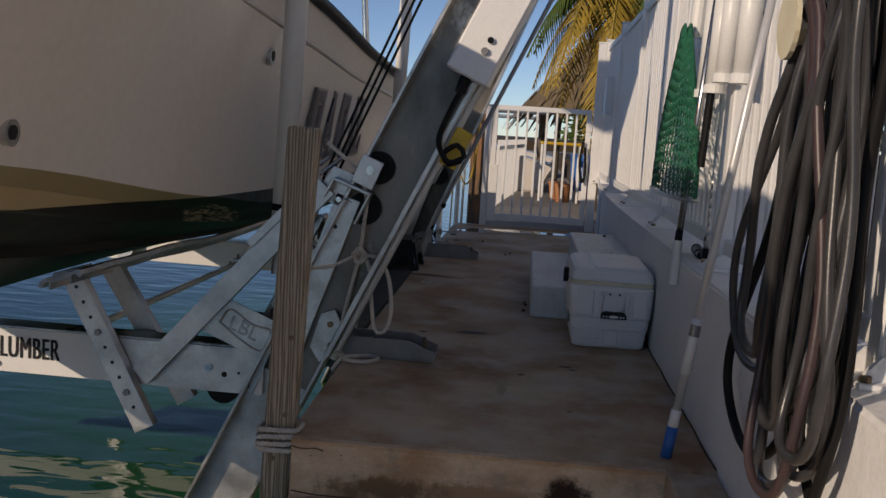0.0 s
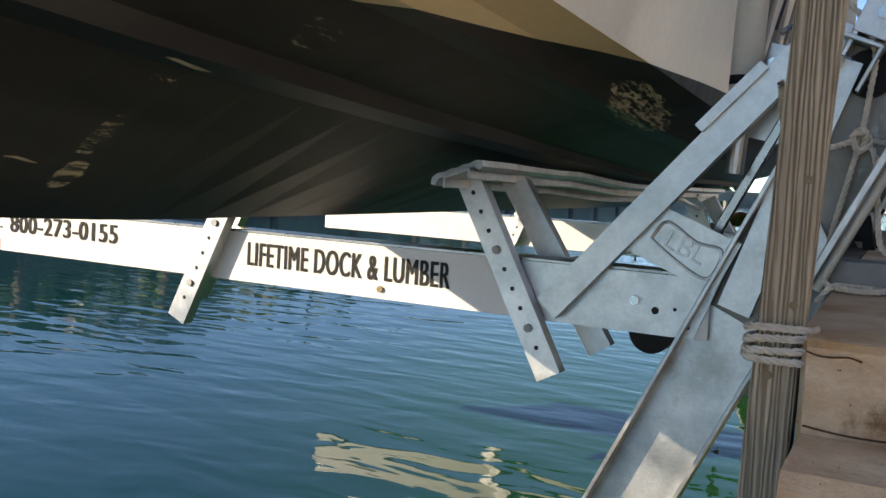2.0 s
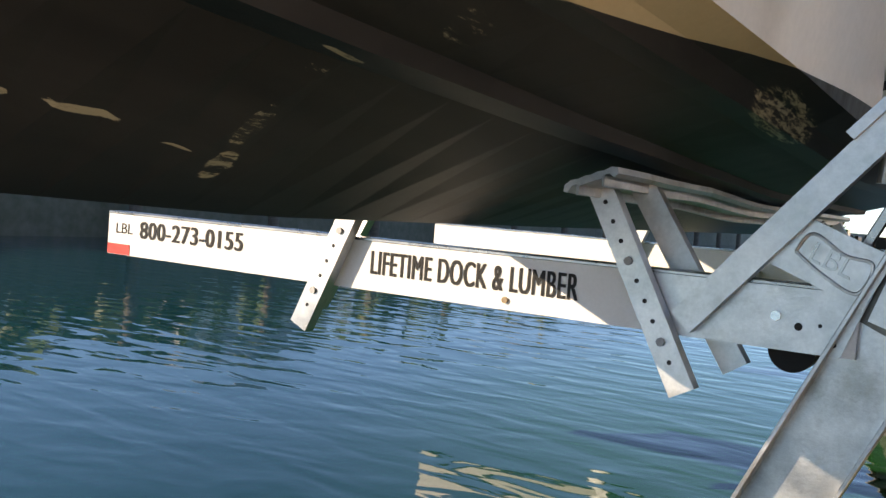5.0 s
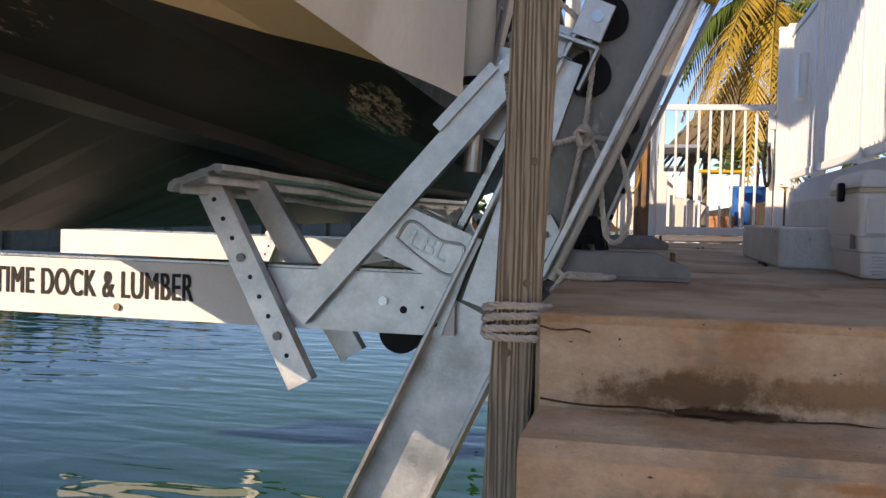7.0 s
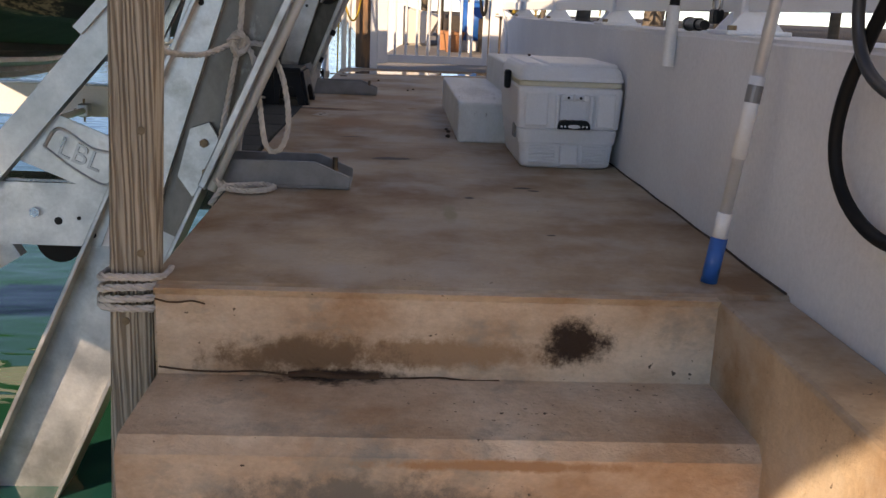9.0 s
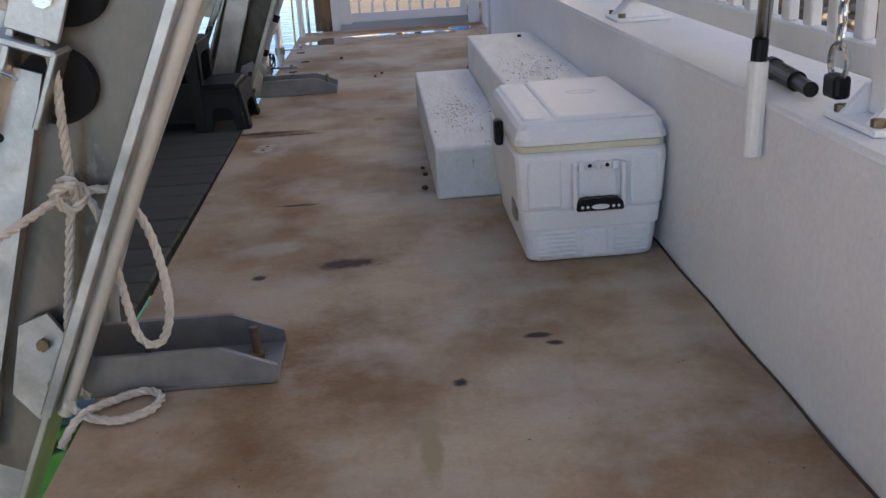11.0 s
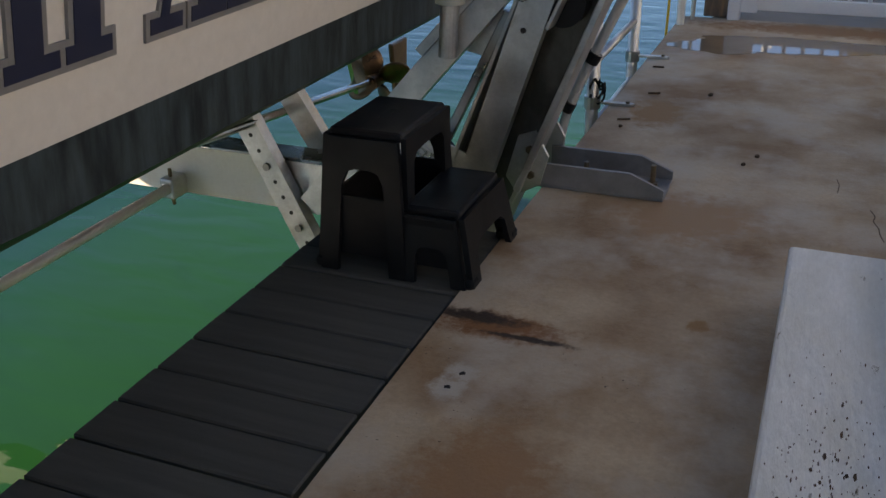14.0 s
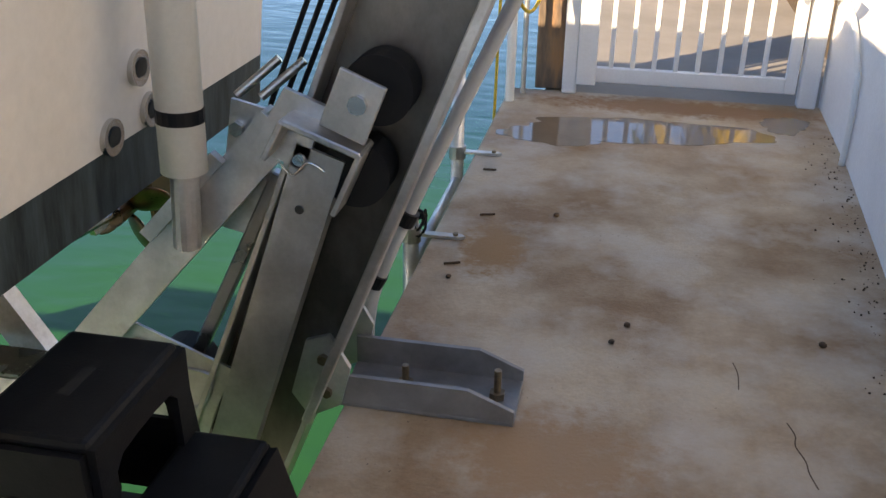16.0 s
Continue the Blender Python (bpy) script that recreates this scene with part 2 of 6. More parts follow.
M_ROPE = mat("off_white_rope", (0.66, 0.62, 0.56), 0.85, alt=(0.5, 0.46, 0.4), scale=40, grain=200, bump=0.3)
M_YELLOW = mat("yellow_plastic", (0.70, 0.46, 0.03), 0.4, alt=(0.55, 0.33, 0.02), scale=8, grain=80, bump=0.03)
M_BLUE = mat("blue_plastic", (0.008, 0.125, 0.42), 0.4, alt=(0.006, 0.09, 0.32), scale=8, grain=80, bump=0.03)
M_NET = mat("green_nylon_net", (0.02, 0.22, 0.12), 0.6, alt=(0.015, 0.14, 0.08), scale=30, grain=120, bump=0.0)
M_PLANK = mat("grey_composite_plank", (0.100, 0.102, 0.093), 0.75, alt=(0.068, 0.069, 0.063), scale=4, grain=60, bump=0.2, stretch=(0.6, 8, 1), vary=0.12)
M_SOIL = mat("gravel_and_mulch", (0.10, 0.065, 0.036), 0.95, alt=(0.022, 0.016, 0.011), scale=26, amount=0.5, grain=120, bump=0.6)
M_STONES = mat("river_stone", (0.34, 0.29, 0.23), 0.7, alt=(0.12, 0.085, 0.06), scale=9, amount=0.4, grain=80, bump=0.2)
M_PAVE = mat("sunny_pavement", (0.32, 0.29, 0.26), 0.8, alt=(0.24, 0.22, 0.19), scale=2, grain=60, bump=0.15)
M_BROWNP = mat("rusty_brown_pillar", (0.30, 0.205, 0.13), 0.75, alt=(0.085, 0.06, 0.045), scale=6, amount=0.5, grain=60, bump=0.4, stretch=(1.5, 1.5, 0.25), grain_mix=0.4, dirt=(0.36, 0.17, 0.07), dirt_scale=3, dirt_cut=(0.5, 0.62))
M_SEAW = mat("wet_seawall", (0.16, 0.14, 0.10), 0.6, alt=(0.05, 0.07, 0.03), scale=4, amount=0.8, grain=40, bump=0.4)
M_FROND = mat("green_palm_leaf", (0.06, 0.11, 0.025), 0.45, alt=(0.09, 0.13, 0.03), scale=6, grain=60, bump=0.05)
M_FRONDY = mat("yellowing_palm_leaf", (0.42, 0.27, 0.035), 0.5, alt=(0.28, 0.2, 0.04), scale=6, grain=60, bump=0.05)
M_THATCH = mat("dry_thatch", (0.24, 0.18, 0.11), 0.9, alt=(0.12, 0.09, 0.06), scale=9, amount=0.9, grain=90, bump=0.6, stretch=(3, 3, 0.6))
M_BARK = mat("palm_bark", (0.2, 0.16, 0.12), 0.9, alt=(0.1, 0.08, 0.06), scale=8, grain=60, bump=0.5, stretch=(0.5, 0.5, 4))
M_HOUSE = mat("far_house_paint", (0.66, 0.64, 0.6), 0.7, alt=(0.6, 0.58, 0.55), scale=2, grain=30, bump=0.05)
M_ROOF = mat("far_roof_metal", (0.34, 0.38, 0.44), 0.5, alt=(0.28, 0.31, 0.36), scale=2, grain=30, bump=0.05)
M_TERRA = mat("terracotta_pot", (0.45, 0.2, 0.09), 0.8, alt=(0.36, 0.15, 0.07), scale=7, grain=60, bump=0.1)
M_DARKGL = mat("tinted_glass", (0.02, 0.025, 0.03), 0.08, alt=(0.02, 0.02, 0.025), scale=2, grain=20, bump=0.0, rough_var=0.02)


def wood_material():
    m = bpy.data.materials.new("weathered_timber_post")
    m.use_nodes = True
    nt = m.node_tree
    ln = nt.links.new
    b = nt.nodes["Principled BSDF"]
    tc = nt.nodes.new("ShaderNodeTexCoord")
    mp = nt.nodes.new("ShaderNodeMapping")
    mp.inputs["Scale"].default_value = (16, 16, 0.7)
    ln(tc.outputs["Object"], mp.inputs[0])
    wv = nd(nt, "ShaderNodeTexWave", Scale=2.0, Distortion=11.0, Detail=5.0)
    wv.inputs["Detail Scale"].default_value = 1.2
    ln(mp.outputs[0], wv.inputs[0])
    ns = nd(nt, "ShaderNodeTexNoise", Scale=9.0, Detail=6.0)
    ln(mp.outputs[0], ns.inputs[0])
    big = nd(nt, "ShaderNodeTexNoise", Scale=2.5, Detail=3.0)
    ln(tc.outputs["Object"], big.inputs[0])
    r = nt.nodes.new("ShaderNodeValToRGB")
    r.color_ramp.elements[0].color, r.color_ramp.elements[1].color = (0.205, 0.16, 0.115, 1), (0.44, 0.385, 0.30, 1)
    r.color_ramp.elements[0].position, r.color_ramp.elements[1].position = 0.1, 0.75
    ln(wv.outputs[0], r.inputs[0])
    mx = nt.nodes.new("ShaderNodeMix")
    mx.data_type, mx.blend_type = 'RGBA', 'OVERLAY'
    mx.inputs[0].default_value = 0.5
    ln(r.outputs[0], mx.inputs[6]), ln(ns.outputs[0], mx.inputs[7])
    m2 = nt.nodes.new("ShaderNodeMix")
    m2.data_type, m2.blend_type = 'RGBA', 'MIX'
    r2 = nt.nodes.new("ShaderNodeValToRGB")
    r2.color_ramp.elements[0].position, r2.color_ramp.elements[1].position = 0.5, 0.75
    r2.color_ramp.elements[1].color = (0.55, 0.55, 0.55, 1)
    ln(big.outputs[0], r2.inputs[0]), ln(r2.outputs[0], m2.inputs[0]), ln(mx.outputs[2], m2.inputs[6])
    m2.inputs[7].default_value = (0.30, 0.30, 0.26, 1)
    ln(m2.outputs[2], b.inputs["Base Color"])
    b.inputs["Roughness"].default_value = 0.85
    bp = nd(nt, "ShaderNodeBump", Strength=0.8, Distance=0.005)
    ln(wv.outputs[0], bp.inputs["Height"]), ln(bp.outputs[0], b.inputs["Normal"])
    return m


def antifoul_material():
    """Black bottom paint with scraped patches that show the tan gelcoat."""
    m = bpy.data.materials.new("scraped_black_bottom_paint")
    m.use_nodes = True
    nt = m.node_tree
    ln = nt.links.new
    b = nt.nodes["Principled BSDF"]
    tc = nt.nodes.new("ShaderNodeTexCoord")
    mp = nt.nodes.new("ShaderNodeMapping")
    mp.inputs["Scale"].default_value = (1.0, 0.12, 0.5)
    mp.inputs["Rotation"].default_value = (0, 0, 0.22)
    ln(tc.outputs["Object"], mp.inputs[0])
    fine = nd(nt, "ShaderNodeTexNoise", Scale=62.0, Detail=9.0, Roughness=0.85)
    ln(mp.outputs[0], fine.inputs[0])
    flat = nt.nodes.new("ShaderNodeVectorMath")
    flat.operation = 'MULTIPLY'
    flat.inputs[1].default_value = (1, 1, 0)
    ln(tc.outputs["Object"], flat.inputs[0])
    mask = None
    # scrapes: centre x, y, half widths, thoroughness
    for cx, cy, rx, ry, deep in ((-2.10, 2.64, 0.07, 0.055, 1.08), (-1.98, 2.62, 0.10, 0.05, 0.94), (-1.755, 2.64, 0.014, 0.10, 1.06), (-2.056, 2.24, 0.011, 0.12, 1.22),
                                 (-2.07, 2.075, 0.008, 0.03, 1.2), (-2.078, 2.495, 0.004, 0.055, 1.3), (-1.235, 4.2, 0.11, 0.45, 1.02), (-1.60, 2.87, 0.08, 0.11, 0.88), (-1.82, 2.63, 0.05, 0.05, 0.92)):
        sb = nt.nodes.new("ShaderNodeVectorMath")
        sb.operation = 'SUBTRACT'
        sb.inputs[1].default_value = (cx, cy, 0)
        ln(flat.outputs[0], sb.inputs[0])
        sc = nt.nodes.new("ShaderNodeVectorMath")
        sc.operation = 'MULTIPLY'
        sc.inputs[1].default_value = (1 / rx, 1 / ry, 0)
        ln(sb.outputs[0], sc.inputs[0])
        le = nt.nodes.new("ShaderNodeVectorMath")
        le.operation = 'LENGTH'
        ln(sc.outputs[0], le.inputs[0])
        mr = nt.nodes.new("ShaderNodeMapRange")
        mr.inputs[1].default_value, mr.inputs[2].default_value, mr.inputs[4].default_value = 1.25, 0.6, deep
        ln(le.outputs["Value"], mr.inputs[0])
        if mask is None:
            mask = mr.outputs[0]
        else:
            mm = nt.nodes.new("ShaderNodeMath")
            mm.operation = 'MAXIMUM'
            ln(mask, mm.inputs[0]), ln(mr.outputs[0], mm.inputs[1])
            mask = mm.outputs[0]
    ms = nt.nodes.new("ShaderNodeMath")
    ms.operation = 'MULTIPLY_ADD'
    ms.inputs[1].default_value = 0.5
    ln(mask, ms.inputs[0]), ln(fine.outputs[0], ms.inputs[2])
    mu = nt.nodes.new("ShaderNodeMapRange")
    mu.inputs[1].default_value, mu.inputs[2].default_value = 1.0, 1.04
    ln(ms.outputs[0], mu.inputs[0])
    haze = nd(nt, "ShaderNodeTexNoise", Scale=5.0, Detail=6.0)
    ln(mp.outputs[0], haze.inputs[0])
    rc = nt.nodes.new("ShaderNodeValToRGB")
    rc.color_ramp.elements[0].color, rc.color_ramp.elements[1].color = (0.012, 0.0108, 0.010, 1), (0.046, 0.041, 0.036, 1)
    rc.color_ramp.elements[0].position, rc.color_ramp.elements[1].position = 0.35, 0.75
    ln(haze.outputs[0], rc.inputs[0])
    mx = nt.nodes.new("ShaderNodeMix")
    mx.data_type = 'RGBA'
    ln(mu.outputs[0], mx.inputs[0]), ln(rc.outputs[0], mx.inputs[6])
    mx.inputs[7].default_value = (0.42, 0.36, 0.24, 1)
    ln(mx.outputs[2], b.inputs["Base Color"])
    b.inputs["Roughness"].default_value = 0.5
    b.inputs["Specular IOR Level"].default_value = 0.3
    bp = nd(nt, "ShaderNodeBump", Strength=0.15, Distance=0.006)
    ln(fine.outputs[0], bp.inputs["Height"]), ln(bp.outputs[0], b.inputs["Normal"])
    return m


def water_material():
    m = bpy.data.materials.new("green_blue_canal_water")
    m.use_nodes = True
    nt = m.node_tree
    ln = nt.links.new
    b = nt.nodes["Principled BSDF"]
    tc = nt.nodes.new("ShaderNodeTexCoord")
    mp = nt.nodes.new("ShaderNodeMapping")
    mp.inputs["Rotation"].default_value = (0, 0, 0.5)
    mp.inputs["Scale"].default_value = (0.7, 1.7, 1)
    ln(tc.outputs["Object"], mp.inputs[0])
    a = nd(nt, "ShaderNodeTexNoise", Scale=2.8, Detail=1.6, Roughness=0.4, Distortion=0.4)
    c = nd(nt, "ShaderNodeTexNoise", Scale=9.0, Detail=2.0, Roughness=0.5)
    ln(mp.outputs[0], a.inputs[0]), ln(mp.outputs[0], c.inputs[0])
    ad = nd(nt, "ShaderNodeMath")
    ad.operation = 'MULTIPLY_ADD'
    ad.inputs[1].default_value = 0.035
    ln(c.outputs[0], ad.inputs[0]), ln(a.outputs[0], ad.inputs[2])
    bp = nd(nt, "ShaderNodeBump", Strength=0.10, Distance=0.10)
    ln(ad.outputs[0], bp.inputs["Height"]), ln(bp.outputs[0], b.inputs["Normal"])
    # shallow green along the dock; beyond, sky reflection is tinted into the base blue
    sh = nt.nodes.new("ShaderNodeVectorMath")
    sh.operation = 'MULTIPLY'
    sh.inputs[1].default_value = (1.4, 1, 0)
    ln(tc.outputs["Object"], sh.inputs[0])
    dv = nt.nodes.new("ShaderNodeVectorMath")
    dv.operation = 'DISTANCE'
    dv.inputs[1].default_value = (-1.68, 7.9, 0.0)
    ln(sh.outputs[0], dv.inputs[0])
    mr = nt.nodes.new("ShaderNodeMapRange")
    mr.interpolation_type = 'SMOOTHSTEP'
    mr.inputs[1].default_value, mr.inputs[2].default_value = 5.0, 2.0
    ln(dv.outputs["Value"], mr.inputs[0])
    mx = nt.nodes.new("ShaderNodeMix")
    mx.data_type = 'RGBA'
    ln(mr.outputs[0], mx.inputs[0])
    mx.inputs[6].default_value = (0.003, 0.056, 0.070, 1)
    mx.inputs[7].default_value = (0.014, 0.105, 0.03, 1)
    ln(mx.outputs[2], b.inputs["Base Color"])
    b.inputs["Roughness"].default_value = 0.03
    b.inputs["IOR"].default_value = 1.33
    return m


for dark, level in ((M_BLACKP, 0.18), (M_RUBBER, 0.16), (M_PLANK, 0.2), (M_BOOT, 0.3), (M_INK, 0.2)):
    dark.node_tree.nodes["Principled BSDF"].inputs["Specular IOR Level"].default_value = level

M_WOOD = wood_material()
M_HULLB = antifoul_material()
M_WATER = water_material()


# ---- mesh helpers ----
def done(name, bm, material, parent=None, label="", smooth=False):
    me = bpy.data.meshes.new(name)
    bmesh.ops.recalc_face_normals(bm, faces=bm.faces)
    bm.to_mesh(me)
    bm.free()
    if smooth:
        for p in me.polygons:
            p.use_smooth = True
    for m in (material if isinstance(material, (list, tuple)) else [material]):
        me.materials.append(m)
    ob = new(name, me)
    if parent is not None:
        ob.parent = parent
        ob.matrix_parent_inverse = Matrix.Identity(4)
    if label:
        ob["label"] = label
    return ob


def part(name, bm, material, parent, label="", smooth=False):
    return done(name, bm, material, parent, label, smooth)


def thing(name, label, category, group="", kind=""):
    return tagged(new(name), label, category, group, kind)


def struct(name, bm, material, label, category, smooth=False):
    return tagged(done(name, bm, material, None, "", smooth), label, category, "", "structure")


def box(x0, x1, y0, y1, z0, z1, bevel=0.0, seg=2, bm=None, m=None):
    bm = bm or bmesh.new()
    r = bmesh.ops.create_cube(bm, size=1.0)
    vs = r["verts"]
    for v in vs:
        v.co = Vector((x0 + (v.co.x + 0.5) * (x1 - x0), y0 + (v.co.y + 0.5) * (y1 - y0), z0 + (v.co.z + 0.5) * (z1 - z0)))
    if bevel:
        es = list({e for v in vs for e in v.link_edges})
        out = bmesh.ops.bevel(bm, geom=es, offset=bevel, segments=seg, affect='EDGES', profile=0.5)
        vs = list({v for f in out["faces"] for v in f.verts} | {v for v in vs if v.is_valid})
    if m is not None:
        bmesh.ops.transform(bm, matrix=m, verts=[v for v in vs if v.is_valid])
    return bm


def prism(poly, axis, a, b, bm=None, bevel=0.0):
    """A flat outline in the plane across an axis, carried from a to b along it. Outline pairs: axis x (y, z), y (x, z), z (x, y)."""
    bm = bm or bmesh.new()
    def at(p, w):
        return {"x": (w, p[0], p[1]), "y": (p[0], w, p[1]), "z": (p[0], p[1], w)}[axis]
    f0 = [bm.verts.new(at(p, a)) for p in poly]
    f1 = [bm.verts.new(at(p, b)) for p in poly]
    n = len(poly)
    faces = [bm.faces.new(f0), bm.faces.new(f1[::-1])]
    for i in range(n):
        faces.append(bm.faces.new((f0[i], f1[i], f1[(i + 1) % n], f0[(i + 1) % n])))
    if bevel:
        bmesh.ops.bevel(bm, geom=list({e for f in faces for e in f.edges}), offset=bevel, segments=1, affect='EDGES')
    return bm


def rod(p, q, r, bm=None, seg=12, r2=None):
    """A round bar from p to q."""
    bm = bm or bmesh.new()
    p, q = Vector(p), Vector(q)
    d = q - p
    m = Matrix.Translation((p + q) / 2) @ d.to_track_quat("Z", "Y").to_matrix().to_4x4()
    bmesh.ops.create_cone(bm, cap_ends=True, segments=seg, radius1=r, radius2=r if r2 is None else r2, depth=d.length, matrix=m)
    return bm


def bar(p, q, w, h, side=(0, 1, 0), bm=None, bevel=0.0):
    """A rectangular bar from p to q: w across, along the given side, and h in the third way."""
    bm = bm or bmesh.new()
    p, q = Vector(p), Vector(q)
    d = (q - p).normalized()
    s = Vector(side)
    s = (s - d * s.dot(d)).normalized()
    t = d.cross(s)
    m = Matrix((( *d, 0), (*s, 0), (*t, 0), (0, 0, 0, 1))).transposed()
    m.translation = p
    return box(0, (q - p).length, -w / 2, w / 2, -h / 2, h / 2, bevel, 1, bm, m)


def channel(p, q, w, d, t, side=(0, 1, 0), bm=None):
    """A U-channel from p to q: web w wide, lips d deep towards the side vector, walls t thick."""
    bm = bm or bmesh.new()
    p, q, s = Vector(p), Vector(q), Vector(side)
    a = (q - p).normalized()
    s = (s - a * s.dot(a)).normalized()
    c = a.cross(s)
    outline = ((-w / 2, 0), (w / 2, 0), (w / 2, d), (w / 2 - t, d), (w / 2 - t, t), (t - w / 2, t), (t - w / 2, d), (-w / 2, d))
    ends = [[bm.verts.new(o + c * u + s * v) for u, v in outline] for o in (p, q)]
    for k in range(8):
        bm.faces.new((ends[0][k], ends[0][(k + 1) % 8], ends[1][(k + 1) % 8], ends[1][k]))
    for e in ends:
        bm.faces.new((e[0], e[1], e[4], e[5])), bm.faces.new((e[1], e[2], e[3], e[4])), bm.faces.new((e[0], e[5], e[6], e[7]))
    return bm


def tube(points, r, bm=None, seg=8, closed=False):
    """A round tube along a smooth run of points."""
    bm = bm or bmesh.new()
    pts = [Vector(p) for p in points]
    fine = []
    n = len(pts)
    for i in range(n - 1):
        a, b, c, d = pts[max(i - 1, 0)], pts[i], pts[i + 1], pts[min(i + 2, n - 1)]
        k = max(2, min(10, int((c - b).length / (r * 2.5)) + 1))
        for j in range(k):
            t = j / k
            fine.append(0.5 * ((2 * b) + (c - a) * t + (2 * a - 5 * b + 4 * c - d) * t * t + (3 * b - a - 3 * c + d) * t ** 3))
    fine.append(pts[-1])
    rings, up = [], Vector((0.31, 0.2, 0.93))
    for i, p in enumerate(fine):
        d = (fine[min(i + 1, len(fine) - 1)] - fine[max(i - 1, 0)]).normalized()
        u = up - d * up.dot(d)
        if u.length < 0.05:
            u = Vector((1, 0, 0)) - d * d.x
        u.normalize()
        up = u
        w = d.cross(u)
        rings.append([bm.verts.new(p + r * (math.cos(2 * math.pi * k / seg) * u + math.sin(2 * math.pi * k / seg) * w)) for k in range(seg)])
    for a, b in zip(rings, rings[1:]):
        for k in range(seg):
            bm.faces.new((a[k], b[k], b[(k + 1) % seg], a[(k + 1) % seg]))
    bm.faces.new(rings[0][::-1]), bm.faces.new(rings[-1])
    return bm


def rope(points, r, bm=None, pitch=7.0):
    """Three strands laid round a run of points."""
    bm = bm or bmesh.new()
    pts = [Vector(p) for p in points]
    fine = []
    n = len(pts)
    for i in range(n - 1):
        a, b, c, d = pts[max(i - 1, 0)], pts[i], pts[i + 1], pts[min(i + 2, n - 1)]
        k = max(3, int((c - b).length / (r * 1.3)))
        for j in range(k):
            t = j / k
            fine.append(0.5 * ((2 * b) + (c - a) * t + (2 * a - 5 * b + 4 * c - d) * t * t + (3 * b - a - 3 * c + d) * t ** 3))
    fine.append(pts[-1])
    for s in range(3):
        rings, run, up = [], 0.0, Vector((0.31, 0.2, 0.93))
        for i, p in enumerate(fine):
            if i:
                run += (p - fine[i - 1]).length
            d = (fine[min(i + 1, len(fine) - 1)] - fine[max(i - 1, 0)]).normalized()
            u = up - d * up.dot(d)
            if u.length < 0.05:
                u = Vector((1, 0, 0)) - d * d.x
            u.normalize()
            up = u
            w = d.cross(u)
            ang = run / (r * pitch) * 2 * math.pi + s * 2.094
            c = p + r * 0.52 * (math.cos(ang) * u + math.sin(ang) * w)
            rings.append([bm.verts.new(c + r * 0.56 * (math.cos(k * 1.2566) * u + math.sin(k * 1.2566) * w)) for k in range(5)])
        for a, b in zip(rings, rings[1:]):
            for k in range(5):
                bm.faces.new((a[k], b[k], b[(k + 1) % 5], a[(k + 1) % 5]))
    return bm


def lettering(text, size, m, material, name, parent, depth=0.0015, squeeze=1.0, label="", bold=0.0):
    """Words in the built-in font as a mesh, laid by the pose m."""
    cu = bpy.data.curves.new("text", 'FONT')
    cu.body, cu.size, cu.extrude, cu.offset = text, size, depth, 0.0
    cu.space_character = 1.0 + 3.5 * bold
    cu.fill_mode = 'BOTH'
    tmp = new("text", cu)
    me = bpy.data.meshes.new_from_object(tmp.evaluated_get(bpy.context.evaluated_depsgraph_get()))
    bpy.data.objects.remove(tmp)
    bm = bmesh.new()
    bm.from_mesh(me)
    bpy.data.meshes.remove(me)
    w = max(v.co.x for v in bm.verts) - min(v.co.x for v in bm.verts)
    bmesh.ops.transform(bm, matrix=m @ Matrix.Diagonal((squeeze, 1, 1, 1)), verts=bm.verts)
    if bold:
        # heavier strokes: the word again beside itself, each a hair prouder
        first = list(bm.verts) + list(bm.edges) + list(bm.faces)
        for k in (1, 2, 3):
            g = bmesh.ops.duplicate(bm, geom=first)["geom"]
            bmesh.ops.translate(bm, verts=[v for v in g if isinstance(v, bmesh.types.BMVert)], vec=(bold * size * k, 0, 0.0003 * k))
    me = bpy.data.meshes.new(name)
    bm.to_mesh(me)
    bm.free()
    me.materials.append(material)
    ob = new(name, me)
    ob.parent = parent
    if label:
        ob["label"] = label
    return ob


def nut(x, y, z, r=0.018, h=0.014, seg=6, axis="z", bm=None):
    bm = bm or bmesh.new()
    a = {"z": (0, 0, h), "y": (0, -h, 0), "x": (h, 0, 0)}[axis]
    return rod((x, y, z), (x + a[0], y + a[1], z + a[2]), r, bm, seg)


# ---- large structure ----
# walkway slab, with its seawall face on the water side
bm = prism([(-0.566, 3.0), (-0.575, 3.12), (-0.592, 4.0), (-0.612, 6.0), (-0.622, 7.0), (-0.622, 9.95), (0.9, 9.95), (0.75, 3.0)], "z", -2.4, 0.0, None, 0.012)
struct("walkway", bm, M_CONC, "rust-stained brown concrete walkway beside the boat lift", "walkway")
# steps down to the lower landing
for i in range(4):
    z, y = -0.183 * (i + 1), 2.985 - 0.30 * i
    y0 = y - 0.30 if i < 3 else -4.0
    bm = bmesh.new()
    prism([(y0, -2.4), (y0, z - 0.025), (y0 + 0.025, z), (y, z), (y, -2.4)], "x", -0.556, 0.55, bm)
    struct("step" if i < 3 else "landing", bm, M_RISER, "rounded brown concrete step with dark stains" if i < 3 else "brown concrete landing below the steps", "step" if i < 3 else "landing")
bm = prism([(2.985, -0.183), (2.985, -0.02), (2.97, -0.003), (2.999, -0.003), (2.999, -0.183)], "x", -0.556, 0.55)
struct("step_riser", bm, M_RISER, "worn brown concrete riser with black mould spots", "step")
struct("cheek_wall", box(0.55, 0.70, -4, 2.998, -2.4, -0.004, 0.01), M_CONC, "low brown concrete cheek beside the steps", "wall")
